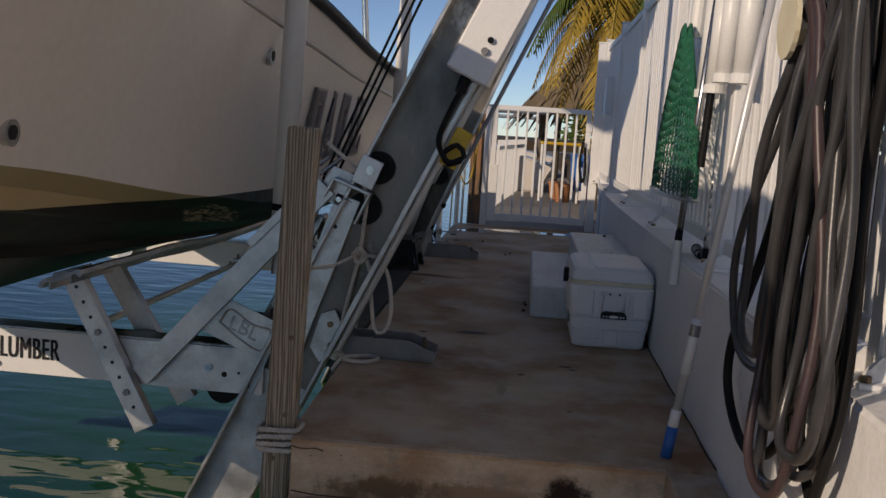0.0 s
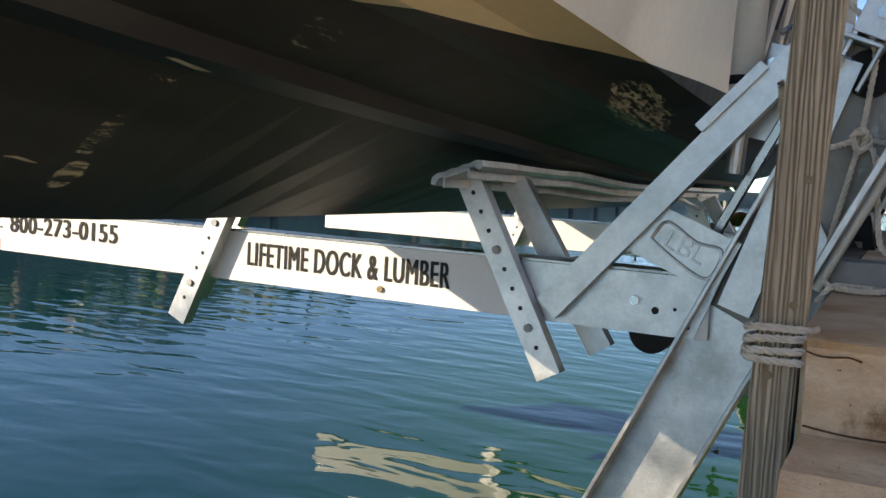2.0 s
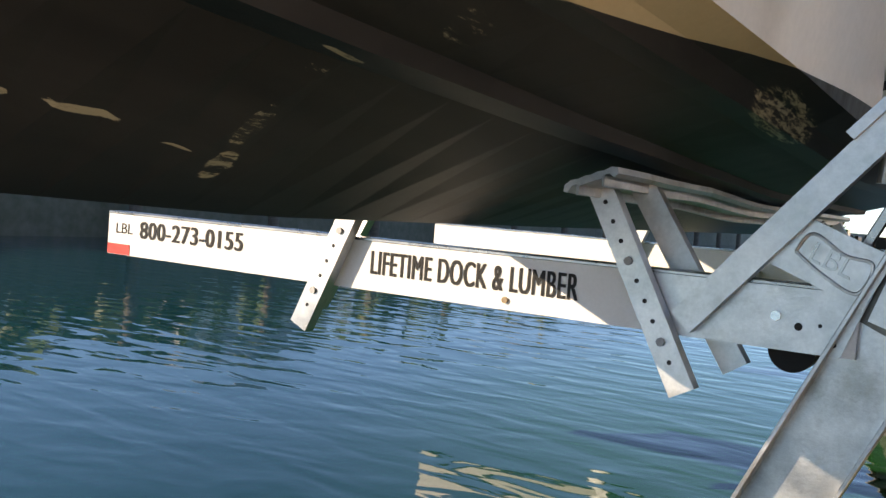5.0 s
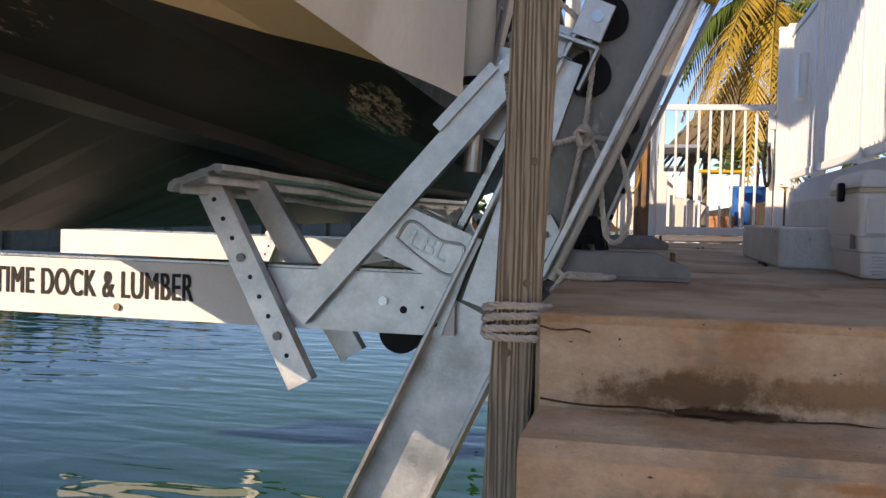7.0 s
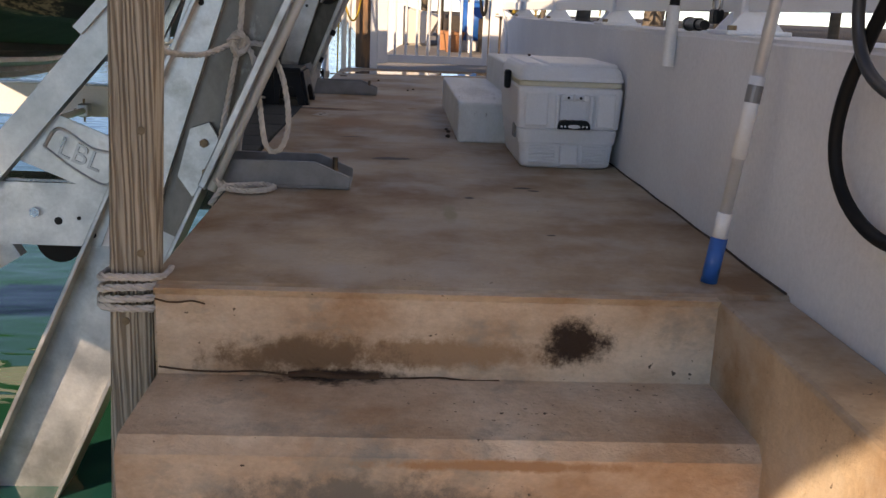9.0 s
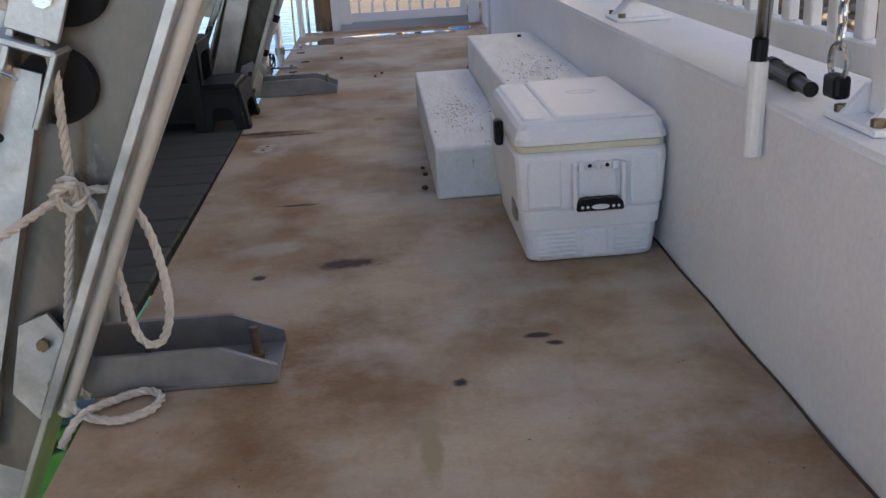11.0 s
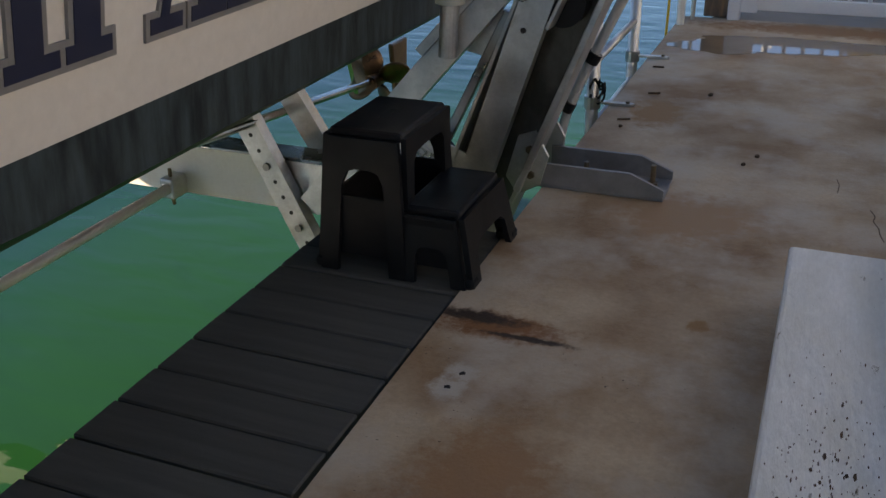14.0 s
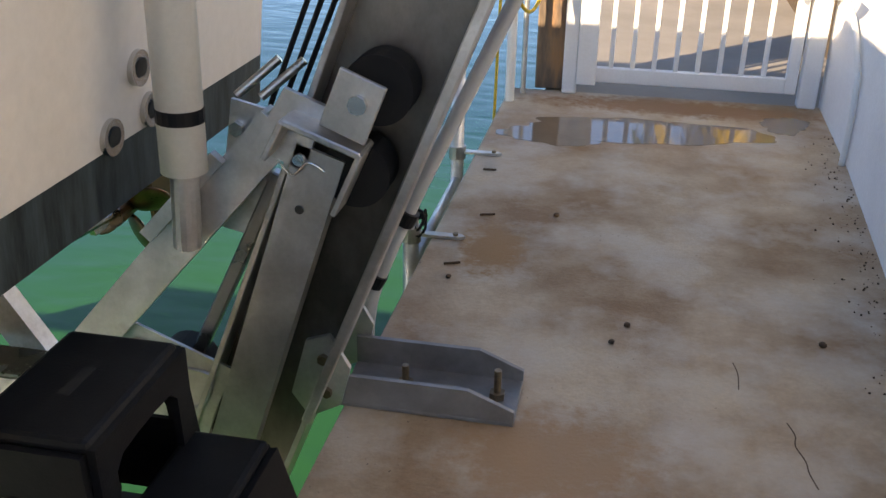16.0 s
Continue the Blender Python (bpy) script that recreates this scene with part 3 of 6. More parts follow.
struct("wall_right", prism([(0.702, -4), (0.702, 6.9), (0.725, 8.0), (0.79, 9.1), (0.81, 9.98), (1.0, 9.98), (1.0, -4)], "z", -2.4, 0.5, None, 0.012), M_STUCCO, "low white stucco retaining wall under the railing", "wall")
struct("garden_bed", box(1.0, 9.0, -4, 30, -1, 0.44), M_SOIL, "brown gravel and mulch bed behind the railing", "ground")
struct("seabed", box(-60, 60, -60, 90, -4.2, -4.0), M_SEAW, "dark canal bottom", "ground")
bm = bmesh.new()
bmesh.ops.create_grid(bm, x_segments=1, y_segments=1, size=400, matrix=pose(0, 0, -1.0))
struct("water", bm, M_WATER, "rippled green-blue canal water", "water")
struct("ground_beyond_gate", prism([(-0.45, 9.95), (9, 9.95), (40, 60), (-0.3, 60)], "z", -2.4, -0.01), M_PAVE, "sunlit pale pavement beyond the gate", "pavement")
# far bank across the canal
bm = box(-60, -17, 4, 120, -3, 0.15, 0.03)
struct("far_bank", bm, M_SEAW, "brown seawall across the canal", "bank")
bm = box(-60, -16.9, 4, 120, 0.15, 0.4, 0.02)
struct("far_dock_edge", bm, M_SEAW, "dark timber dock edge across the canal", "dock")
struct("ground", box(-200, -60, -100, 300, -3, 0.2), M_SOIL, "distant flat land", "ground")
struct("ground_east", box(9, 300, -100, 300, -3, 0.3), M_SOIL, "distant flat land behind the garden", "ground")
struct("ground_north", box(-60, 9, 120, 300, -3, 0.2), M_SOIL, "distant flat land at the canal's end", "ground")

# ---- planks ----
plank_deck = thing("plank_deck", "grey composite plank platform beside the concrete edge", "deck")
for yj in (4.42, 6.80):
    part("joist", box(-1.11, -0.63, yj, yj + 0.05, -0.16, -0.034), M_ALUD, plank_deck)
part("stringer", box(-1.125, -1.07, 4.4, 6.87, -0.16, -0.034), M_ALUD, plank_deck)
bm = box(-0.256, 0.256, -0.0655, 0.0655, -0.03, 0, 0.004, 1)
plank0 = part("plank", bm, M_PLANK, plank_deck)
plank0.location = (-0.882, 4.445, -0.004)
for i in range(1, 18):
    p = new("plank", plank0.data)
    p.parent = plank_deck
    p.location = (-0.882, 4.445 + 0.1365 * i, -0.004 - 0.001 * (i % 3))

# ---- concrete steps painted white ----
s = thing("step_block", "white painted concrete step block with worn-through paint", "step block", "steps to the fence")
part("block", box(0.152, 0.40, 5.165, 6.64, 0.0, 0.168, 0.010), M_BLOCK, s)
s = thing("step_block", "taller white painted concrete step block against the wall", "step block", "steps to the fence")
part("block", box(0.403, 0.700, 5.20, 6.72, 0.0, 0.305, 0.010), M_BLOCK, s)

# ---- cooler ----
def rounded_ring(bm, a, b, c, d, r, z, seg=5):
    ring = []
    for (cx, cy, s0) in ((b - r, d - r, 0), (a + r, d - r, 90), (a + r, c + r, 180), (b - r, c + r, 270)):
        for j in range(seg):
            t = radians(s0 + j * 90 / (seg - 1))
            ring.append(bm.verts.new((cx + r * math.cos(t), cy + r * math.sin(t), z)))
    return ring

def stacked(levels, x0, x1, y0, y1):
    """A moulded box with rounded corners: levels give height, inset and corner radius."""
    bm = bmesh.new()
    rings = [rounded_ring(bm, x0 + k, x1 - k, y0 + k, y1 - k, r, z) for z, k, r in levels]
    n = len(rings[0])
    for a, b in zip(rings, rings[1:]):
        for j in range(n):
            bm.faces.new((a[j], a[(j + 1) % n], b[(j + 1) % n], b[j]))
    bm.faces.new(rings[0][::-1]), bm.faces.new(rings[-1])
    return bm

def cooler():
    c = thing("cooler", "large white ice cooler with a black-gripped end handle, against the wall", "cooler")
    x0, x1, y0, y1 = 0.314, 0.696, 4.525, 5.10
    part("body", stacked(((0.0, 0.040, 0.03), (0.006, 0.031, 0.03), (0.014, 0.028, 0.03), (0.088, 0.021, 0.03), (0.092, 0.016, 0.03), (0.136, 0.013, 0.03), (0.141, 0.016, 0.03), (0.145, 0.009, 0.03),
                          (0.272, 0.002, 0.032), (0.283, 0.003, 0.032), (0.289, 0.010, 0.03)), x0, x1, y0, y1), M_COOLER, c)
    part("rim", stacked(((0.2892, 0.012, 0.03), (0.292, 0.008, 0.03), (0.306, 0.008, 0.03), (0.3075, 0.012, 0.03)), x0, x1, y0, y1), M_GASKET, c, "yellowed rim under the lid")
    lid = part("lid", stacked(((0.308, 0.010, 0.03), (0.3095, 0.003, 0.032), (0.322, 0.004, 0.032), (0.345, 0.012, 0.032), (0.358, 0.020, 0.034), (0.363, 0.030, 0.03)), x0, x1, y0, y1), M_COOLER, c, "moulded white lid with a raised centre")
    part("raised_panel", stacked(((0.362, 0.0, 0.012), (0.368, 0.003, 0.012), (0.371, 0.009, 0.010)), x0 + 0.105, x1 - 0.026, y0 + 0.026, y1 - 0.03), M_COOLER, lid)
    part("raised_panel", stacked(((0.362, 0.0, 0.012), (0.366, 0.003, 0.012), (0.368, 0.007, 0.010)), x0 + 0.028, x0 + 0.086, y0 + 0.04, y1 - 0.04), M_COOLER, lid)
    em = [(x0 + 0.23 + 0.038 * math.cos(a) * (1 + 0.25 * math.sin(3 * a)), 4.85 + 0.03 * math.sin(a) * (1 + 0.2 * math.cos(2 * a)), 0.3705) for a in [radians(24 * i) for i in range(16)]]
    part("emblem", tube(em, 0.0022, None, 6), M_COOLER, lid, "worn moulded emblem")
    # ribs low on the end face, either side of the drain
    for k in range(6):
        z = 0.018 + 0.0115 * k
        part("rib", box(x0 + 0.055, x0 + 0.150, y0 + 0.018, y0 + 0.032, z, z + 0.0065, 0.0022, 1), M_COOLER, c)
        part("rib", box(x1 - 0.135, x1 - 0.05, y0 + 0.018, y0 + 0.032, z, z + 0.0065, 0.0022, 1), M_COOLER, c)
    part("drain_panel", box(x0 + 0.165, x1 - 0.150, y0 + 0.014, y0 + 0.04, 0.012, 0.084, 0.006), M_COOLER, c)
    part("drain_boss", rod((0.503, y0 + 0.02, 0.05), (0.503, y0 + 0.008, 0.05), 0.023, None, 18), M_COOLER, c)
    # panels either side of the handle bay
    part("side_panel", box(x0 + 0.030, 0.428, y0 - 0.001, y0 + 0.02, 0.150, 0.272, 0.007), M_COOLER, c)
    part("side_panel", box(0.600, x1 - 0.030, y0 - 0.001, y0 + 0.02, 0.150, 0.272, 0.007), M_COOLER, c)
    part("recess_panel", box(0.466, 0.564, y0 + 0.0015, y0 + 0.012, 0.165, 0.246, 0.004), M_COOLER, c)
    h = part("handle", box(0.452, 0.580, y0 - 0.008, y0 + 0.006, 0.250, 0.262, 0.004), M_COOLER, c, "white hinged handle with a black grip")
    for x in (0.450, 0.570):
        part("arm", box(x, x + 0.013, y0 - 0.022, y0 - 0.004, 0.148, 0.262, 0.005), M_COOLER, h)
    for x in (0.466, 0.510, 0.549):
        part("hinge_lug", box(x, x + 0.017 if x != 0.510 else x + 0.010, y0 - 0.019, y0 + 0.004, 0.243, 0.266, 0.004), M_COOLER, h)
    for x in (0.495, 0.538):
        part("pin", rod((x, y0 - 0.003, 0.254), (x, y0 - 0.009, 0.254), 0.005, None, 12), M_BLACKP, h)
    grip = part("grip", prism([(0.458, 0.146), (0.575, 0.146), (0.573, 0.166), (0.560, 0.178), (0.545, 0.175), (0.53, 0.1785), (0.516, 0.175), (0.502, 0.1785), (0.488, 0.175), (0.473, 0.178), (0.460, 0.166)], "y", y0 - 0.032, y0 - 0.008, None, 0.003), M_BLACKP, h, "black finger-shaped grip")
    oval = [(0.5165 + 0.022 * math.cos(a), 0.157 + 0.0065 * math.sin(a)) for a in [radians(20 * i) for i in range(18)]]
    part("badge", prism(oval, "y", y0 - 0.0334, y0 - 0.031), M_COOLER, grip, "small white oval badge")
    for x in (0.472, 0.485, 0.548, 0.561):
        part("stud", rod((x, y0 - 0.031, 0.157), (x, y0 - 0.0334, 0.157), 0.0036, None, 10), M_COOLER, grip)
    part("latch", box(x0 - 0.020, x0 + 0.004, 4.75, 4.792, 0.262, 0.330, 0.008), M_BLACKP, c, "black rubber latch")
    part("badge", box(x0 + 0.006, x0 + 0.016, 4.60, 4.66, 0.10, 0.15, 0.003), M_BRKT, c, "grey moulded badge")
cooler()

# ---- lift column, carriage, cradle ----
UX, UZ = 0.371, 0.9286                      # the way the far column climbs
NX, NZ = 0.425, 0.905                      # the near column leans a little more
def along(x_at_0, z, y, ux=NX, uz=NZ):
    return Vector((x_at_0 + z * ux / uz, y, z))

def lift_column(y, top, lab, ux, uz, xm, tube_too):
    c = thing("lift_column", lab, "lift column", "lift columns")
    lo, hi, foot = along(xm, -2.2, y, ux, uz), along(xm, top, y, ux, uz), along(xm, 0.06, y, ux, uz)
    mid = along(xm, -0.12, y, ux, uz)
    # web in two pieces; only the near column's lower one is lighter
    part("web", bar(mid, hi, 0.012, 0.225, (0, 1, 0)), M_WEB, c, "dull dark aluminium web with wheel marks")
    part("web", bar(lo, mid, 0.012, 0.225, (0, 1, 0)), M_ALU if tube_too else M_WEB, c, "aluminium web below the carriage")
    n = Vector((-uz, 0, ux))
    for k in (-1, 1):
        o = n * (k * 0.115)
        part("flange", bar(lo + o + Vector((0, 0, 0)), hi + o, 0.17, 0.013, (0, 1, 0), None, 0.002), M_ALU, c)
    o = -n * 0.118 + Vector((0, -0.098, 0))
    part("edge_strip", bar(foot + o, hi + o, 0.02, 0.022, (0, 1, 0), None, 0.003), M_ALU, c)
    o = -n * 0.145 + Vector((0, -0.075, 0))
    if tube_too:
        part("rail_tube", rod(foot + o, hi + o, 0.014, None, 14), M_PVC, c, "white round cable tube", True)
    return c

def anchor_bracket(y0, y1):
    b = thing("anchor_bracket", "grey galvanised U-channel bracket bolted to the walkway", "bracket", "lift anchor brackets")
    part("base_plate", box(-0.64, -0.235, y0, y1, 0.001, 0.012, 0.002, 1), M_BRKT, b)
    for y in (y0, y1 - 0.012):
        part("side_plate", prism([(-0.64, 0.012), (-0.64, 0.082), (-0.34, 0.082), (-0.235, 0.038), (-0.235, 0.012)], "y", y, y + 0.012), M_BRKT, b)
        part("ear", prism([(-0.74, 0.03), (-0.70, 0.17), (-0.645, 0.19), (-0.60, 0.11), (-0.625, 0.012), (-0.70, -0.03)], "y", y + (-0.013 if y == y0 else 0.013), y + (-0.001 if y == y0 else 0.025)), M_ALU, b)
        for (x, z) in ((-0.66, 0.13), (-0.655, 0.045)):
            part("bolt_head", nut(x, y0 - 0.014 if y == y0 else y1 + 0.028, z, 0.013, 0.012, 6, "y"), M_BOLT, b)
    for x in (-0.285, -0.50):
        st = part("stud", rod((x, (y0 + y1) / 2, 0.012), (x, (y0 + y1) / 2, 0.085 if x > -0.4 else 0.07), 0.0085), M_BOLT, b)
        part("nut", nut(x, (y0 + y1) / 2, 0.012, 0.019, 0.016), M_BOLT, st)
    return b

def bunk_arm(c, p, q, y, faces, name="bunk_bracket"):
    """A perforated channel post with its bolts and holes, in a plane across the walkway."""
    a = part(name, channel(p, q, 0.085, 0.05, 0.008, faces), M_ALU, c)
    p, q = Vector(p), Vector(q)
    d = (q - p)
    w = Vector(faces).cross(d.normalized())
    for i in range(9):
        f = 0.1 + 0.095 * i
        at = p + d * f
        r = 0.008 if i not in (3, 7) else 0.014
        side = Vector((0, -1, 0))
        part("bolt" if r > 0.01 else "hole", rod(at, at + side * (0.010 if r > 0.01 else 0.0012), r, None, 8), M_BRKT if r > 0.01 else M_INK, a)
    return a

def cradle(y, front, lab):
    c = thing("lift_cradle", lab, "lift cradle", "lift cradles")
    left = -4.20 if front else -4.42
    beam = part("beam", box(left, -0.93, y, y + 0.012, -0.2, -0.012), M_BEAMW, c, "white painted beam")
    part("top_flange", box(left, -0.98, y - 0.004, y + 0.11, -0.012, 0.0, 0.002, 1), M_ALUD, beam)
    part("bottom_flange", box(left, -0.98, y + 0.012, y + 0.11, -0.2, -0.188, 0.002, 1), M_ALUD, beam)
    # bare end plate with slanted end
    part("end_plate", prism([(-1.52, -0.2), (-1.60, -0.012), (-0.90, -0.012), (-0.97, -0.2)], "y", y - 0.008, y - 0.0005), M_ALU, c, "bare weathered aluminium end")
    for (x, z, r, m) in ((-1.155, -0.10, 0.016, M_STEEL), (-1.09, -0.125, 0.012, M_INK), (-0.99, -0.165, 0.009, M_INK), (-1.03, -0.115, 0.006, M_INK)):
        part("bolt_head", nut(x, y - 0.008, z, r, 0.012 if m is M_STEEL else 0.002, 6 if m is M_STEEL else 10, "y"), m, c)
    part("rivet", nut(-2.07, y, -0.165, 0.012, 0.01, 8, "y"), M_BOLT, c)
    # posts that carry the bunks
    for sgn in (1, -1):
        cx = -2.25
        top, low = (cx + 0.535, cx + 0.85) if sgn > 0 else (cx - 0.43, cx - 0.70)
        zt = 0.262 if front else 0.2
        top += -sgn * 0.02 if front else sgn * 0.03
        bunk_arm(c, (top, y - 0.065, zt), (low, y - 0.065, -0.37), y, (0, 1, 0))
        part("bunk_bracket", channel((top + sgn * 0.075, y + 0.14, zt), (low + sgn * 0.1, y + 0.14, -0.3), 0.085, 0.05, 0.008, (0, 1, 0)), M_ALU, c)
        part("cap_bracket", bar((top - 0.06, y - 0.03, zt - 0.02 * sgn), (top + 0.06, y - 0.03, zt + 0.02 * sgn), 0.09, 0.012), M_ALU, c)
    # diagonal brace, gusset and upright of the carriage
    part("diagonal_brace", channel((-1.43, y - 0.05, -0.155), (-0.70, y - 0.05, 0.68), 0.085, 0.05, 0.009, (0, 1, 0)), M_ALU, c)
    part("rib", bar((-0.99, y - 0.062, 0.43), (-0.82, y - 0.062, 0.615), 0.02, 0.03), M_ALU, c)
    g = part("gusset", prism([(-1.23, 0.07), (-1.11, 0.205), (-0.85, 0.10), (-0.92, -0.055)], "y", y - 0.016, y - 0.009), M_ALU, c, "plate stamped with a worn emblem")
    ang = math.degrees(math.atan2(0.105, 0.26))
    part("emblem_frame", tube([(-1.115, y - 0.018, 0.095), (-1.07, y - 0.018, 0.15), (-0.98, y - 0.018, 0.095), (-0.905, y - 0.018, 0.075), (-0.94, y - 0.018, -0.01), (-1.03, y - 0.018, 0.03), (-1.115, y - 0.018, 0.095)], 0.005, None, 6), M_ALU, g)
    lettering("LBL", 0.085, pose(-1.085, y - 0.018, 0.075, 90, ang, 0), M_ALUD, "lettering", g, 0.004)
    y += 0.055 if front else 0.0
    part("upright", channel((-0.86, y - 0.062, -0.10), (-0.615, y - 0.062, 0.64), 0.098, 0.05, 0.009, (0, 1, 0)), M_ALU, c)
    part("hole", nut(-0.662, y - 0.062, 0.52, 0.009, 0.0015, 10, "y"), M_INK, c)
    part("inner_tube", bar((-1.03, y + 0.05, -0.05), (-0.74, y + 0.05, 0.55), 0.03, 0.03, (0, 1, 0), None, 0.004), M_ALUD, c)
    # roller housing
    up = Vector((UX, 0, UZ))
    base = Vector((-0.62, y - 0.075, 0.66))
    cap_l, cap_r = base + Vector((-0.045, -0.01, 0.055)), base + Vector((0.10, -0.01, 0.002))
    h = part("housing", bar(cap_l, cap_r, 0.085, 0.014, (0, 1, 0), None, 0.003), M_ALU, c)
    part("side_plate", bar(cap_r + Vector((0.0, 0, 0.004)), cap_r + Vector((-0.055, 0, -0.12)), 0.085, 0.011, (0, 1, 0), None, 0.002), M_ALU, h)
    part("side_plate", bar(cap_l, cap_l + Vector((-0.04, 0, -0.075)), 0.085, 0.011, (0, 1, 0), None, 0.002), M_ALU, h)
    part("head_plate", prism([(base.x - 0.13, base.z - 0.02), (base.x - 0.06, base.z + 0.10), (base.x + 0.02, base.z + 0.07), (base.x - 0.03, base.z - 0.06)], "y", y - 0.062, y - 0.05), M_ALU, c)
    part("cotter_wire", tube([(base.x - 0.06, y - 0.115, base.z - 0.02), (base.x - 0.03, y - 0.12, base.z - 0.045), (base.x, y - 0.118, base.z - 0.02), (base.x + 0.03, y - 0.115, base.z - 0.035)], 0.0022, None, 6), M_STEEL, c, "twisted steel wire")
    part("pulley_plate", bar(base + Vector((0.062, -0.03, 0.035)), base + Vector((0.062, -0.03, 0.035)) + up * 0.115, 0.012, 0.09, (0, 1, 0), None, 0.002), M_ALU, c)
    part("axle_bolt", nut(base.x + 0.095, y - 0.112, base.z + 0.095, 0.018, 0.012, 8, "y"), M_STEEL, c)
    part("axle_bolt", nut(base.x - 0.03, y - 0.075, base.z - 0.03, 0.012, 0.012, 8, "y"), M_STEEL, c)
    for (dx, dz) in ((0.115, 0.105), (0.07, -0.06)):
        w = part("roller", rod((base.x + dx, y - 0.055, base.z + dz), (base.x + dx, y + 0.02, base.z + dz), 0.066, None, 32), M_RUBBER, c, "black rubber roller", False)
    part("roller", rod((-1.12, y + 0.02, -0.205), (-1.12, y + 0.10, -0.205), 0.07, None, 28), M_RUBBER, c, "black rubber roller")
    part("roller", rod((-1.0, y + 0.03, 0.045), (-1.0, y + 0.10, 0.045), 0.07, None, 28), M_RUBBER, c, "black rubber roller")
    # sheave plate and cables
    part("sheave_plate", prism([(-0.88, 0.42), (-0.83, 0.70), (-0.74, 0.68), (-0.78, 0.40)], "y", y + 0.04, y + 0.05), M_ALU, c)
    part("axle_bolt", nut(-0.82, y + 0.04, 0.64, 0.016, 0.014, 6, "y"), M_STEEL, c)
    for k in range(3):
        part("lift_cable", rod((-0.74 + 0.02 * k, y + 0.02 + 0.02 * k, 0.70), (-0.02 + 0.03 * k, y + 0.02 + 0.02 * k, 2.45), 0.0055, None, 6), M_RUBBER, c)
    for k in range(2):
        part("shackle", rod((-0.80 + 0.05 * k, y + 0.0, 0.72), (-0.72 + 0.05 * k, y + 0.03, 0.79), 0.009), M_ALUD, c)
    c.rotation_euler = (0, 0.006, 0)
    c.location = (0, 0, 0.004)
    return c

NEAR, FAR = 4.0, 7.14
col_near = lift_column(NEAR + 0.035, 3.2, "tall slanted aluminium boat lift column near the steps", NX, NZ, -0.795, True)
col_far = lift_column(FAR + 0.06, 3.2, "tall slanted aluminium boat lift column near the gate", UX, UZ, -0.812, False)
anchor_bracket(4.01, 4.19)
anchor_bracket(7.195, 7.38)
cr = cradle(NEAR, True, "white lift beam lettered with the maker's name and number")
cradle(FAR, False, "white lift beam under the stern with bare brackets")
for txt, x0, x1, z0, z1 in (("800-273-0155", -3.985, -3.335, -0.113, -0.035), ("LIFETIME DOCK & LUMBER", -2.668, -1.797, -0.135, -0.045), ("LBL", -4.15, -4.03, -0.10, -0.052)):
    size = (z1 - z0) / 0.70
    ob = lettering(txt, size, pose(0, 0, 0), M_INK, "lettering", cr, 0.0008, 1.0, "black capital lettering", 0.0 if txt == "LBL" else 0.026)
    w = max(v.co.x for v in ob.data.vertices)
    ob.data.transform(pose(x0, NEAR - 0.0015, z0, 90, 0, 0) @ Matrix.Diagonal(((x1 - x0) / w, 1, 1, 1)))
part("reflector", box(-4.198, -4.045, NEAR - 0.003, NEAR, -0.198, -0.15), M_RED, cr, "red reflective sticker")

for y, z in ((5.2, -0.09),):
    t = thing("cross_pipe", "white connecting pipe between the lift beams", "pipe")
    part("pipe", rod((-2.0, NEAR + 0.12, z - 0.05), (-2.0, FAR - 0.02, z - 0.05), 0.019, None, 14), M_PVC, t, "", True)
    part("clamp", box(-2.03, -1.97, FAR - 0.09, FAR - 0.005, z - 0.09, z - 0.01, 0.008), M_ALU, t)
    part("bolt", rod((-2.0, FAR - 0.06, z - 0.12), (-2.0, FAR - 0.06, z + 0.02), 0.007, None, 8), M_BOLT, t)

# guide poles
for y, x, dz in ((4.03, -0.885, -0.125), (7.05, -0.875, 0.0)):
    g = thing("guide_pole", "white pipe guide pole with a black band", "guide pole", "boat guide poles")
    part("pole", rod((x, y, 0.60 + dz), (x + 0.06, y, 3.0 + dz), 0.045, None, 20), M_PVC, g, "", True)
    part("band", rod((x + 0.003, y, 0.70 + dz), (x + 0.0037, y, 0.727 + dz), 0.0465, None, 20), M_BLACKP, g, "black band")
    part("stub", rod((x - 0.01, y, 0.44 + dz), (x, y, 0.61 + dz), 0.028, None, 16), M_ALU, g, "bare metal stub")

# motor box on the near column
mb = thing("lift_motor_box", "white metal motor housing with hanging black cable", "motor box")
o = Vector((-NZ, 0, NX)) * -0.10
p0, p1 = along(-0.81, 1.18, 3.93) + o, along(-0.81, 2.1, 3.93) + o
part("housing", bar(p0, p1, 0.2, 0.17, (0, 1, 0), None, 0.008), M_WHITE, mb)
for k, r in ((0.09, 0.012), (0.045, 0.014)):
    q = p0 + Vector((NX, 0, NZ)) * (0.06 + k) + Vector((0.02, -0.101, 0))
    part("knob", rod(q, q + Vector((0, -0.012, 0)), r), M_BLACKP if k > 0.06 else M_BRKT, mb)
cb = p0 + Vector((0.0, -0.05, -0.02))
part("cable", tube([cb, cb + Vector((-0.05, 0, -0.10)), cb + Vector((-0.09, 0, -0.22)), cb + Vector((-0.05, 0, -0.30)), cb + Vector((0.01, 0, -0.275)), cb + Vector((-0.02, 0.01, -0.235)), cb + Vector((-0.07, 0.02, -0.27)), cb + Vector((-0.05, 0.02, -0.31)), cb + Vector((0.0, 0.02, -0.29))], 0.011), M_RUBBER, mb, "looped black cable")
part("gland", rod(cb + Vector((0, 0, 0.03)), cb + Vector((-0.02, 0, -0.04)), 0.022), M_BLACKP, mb)
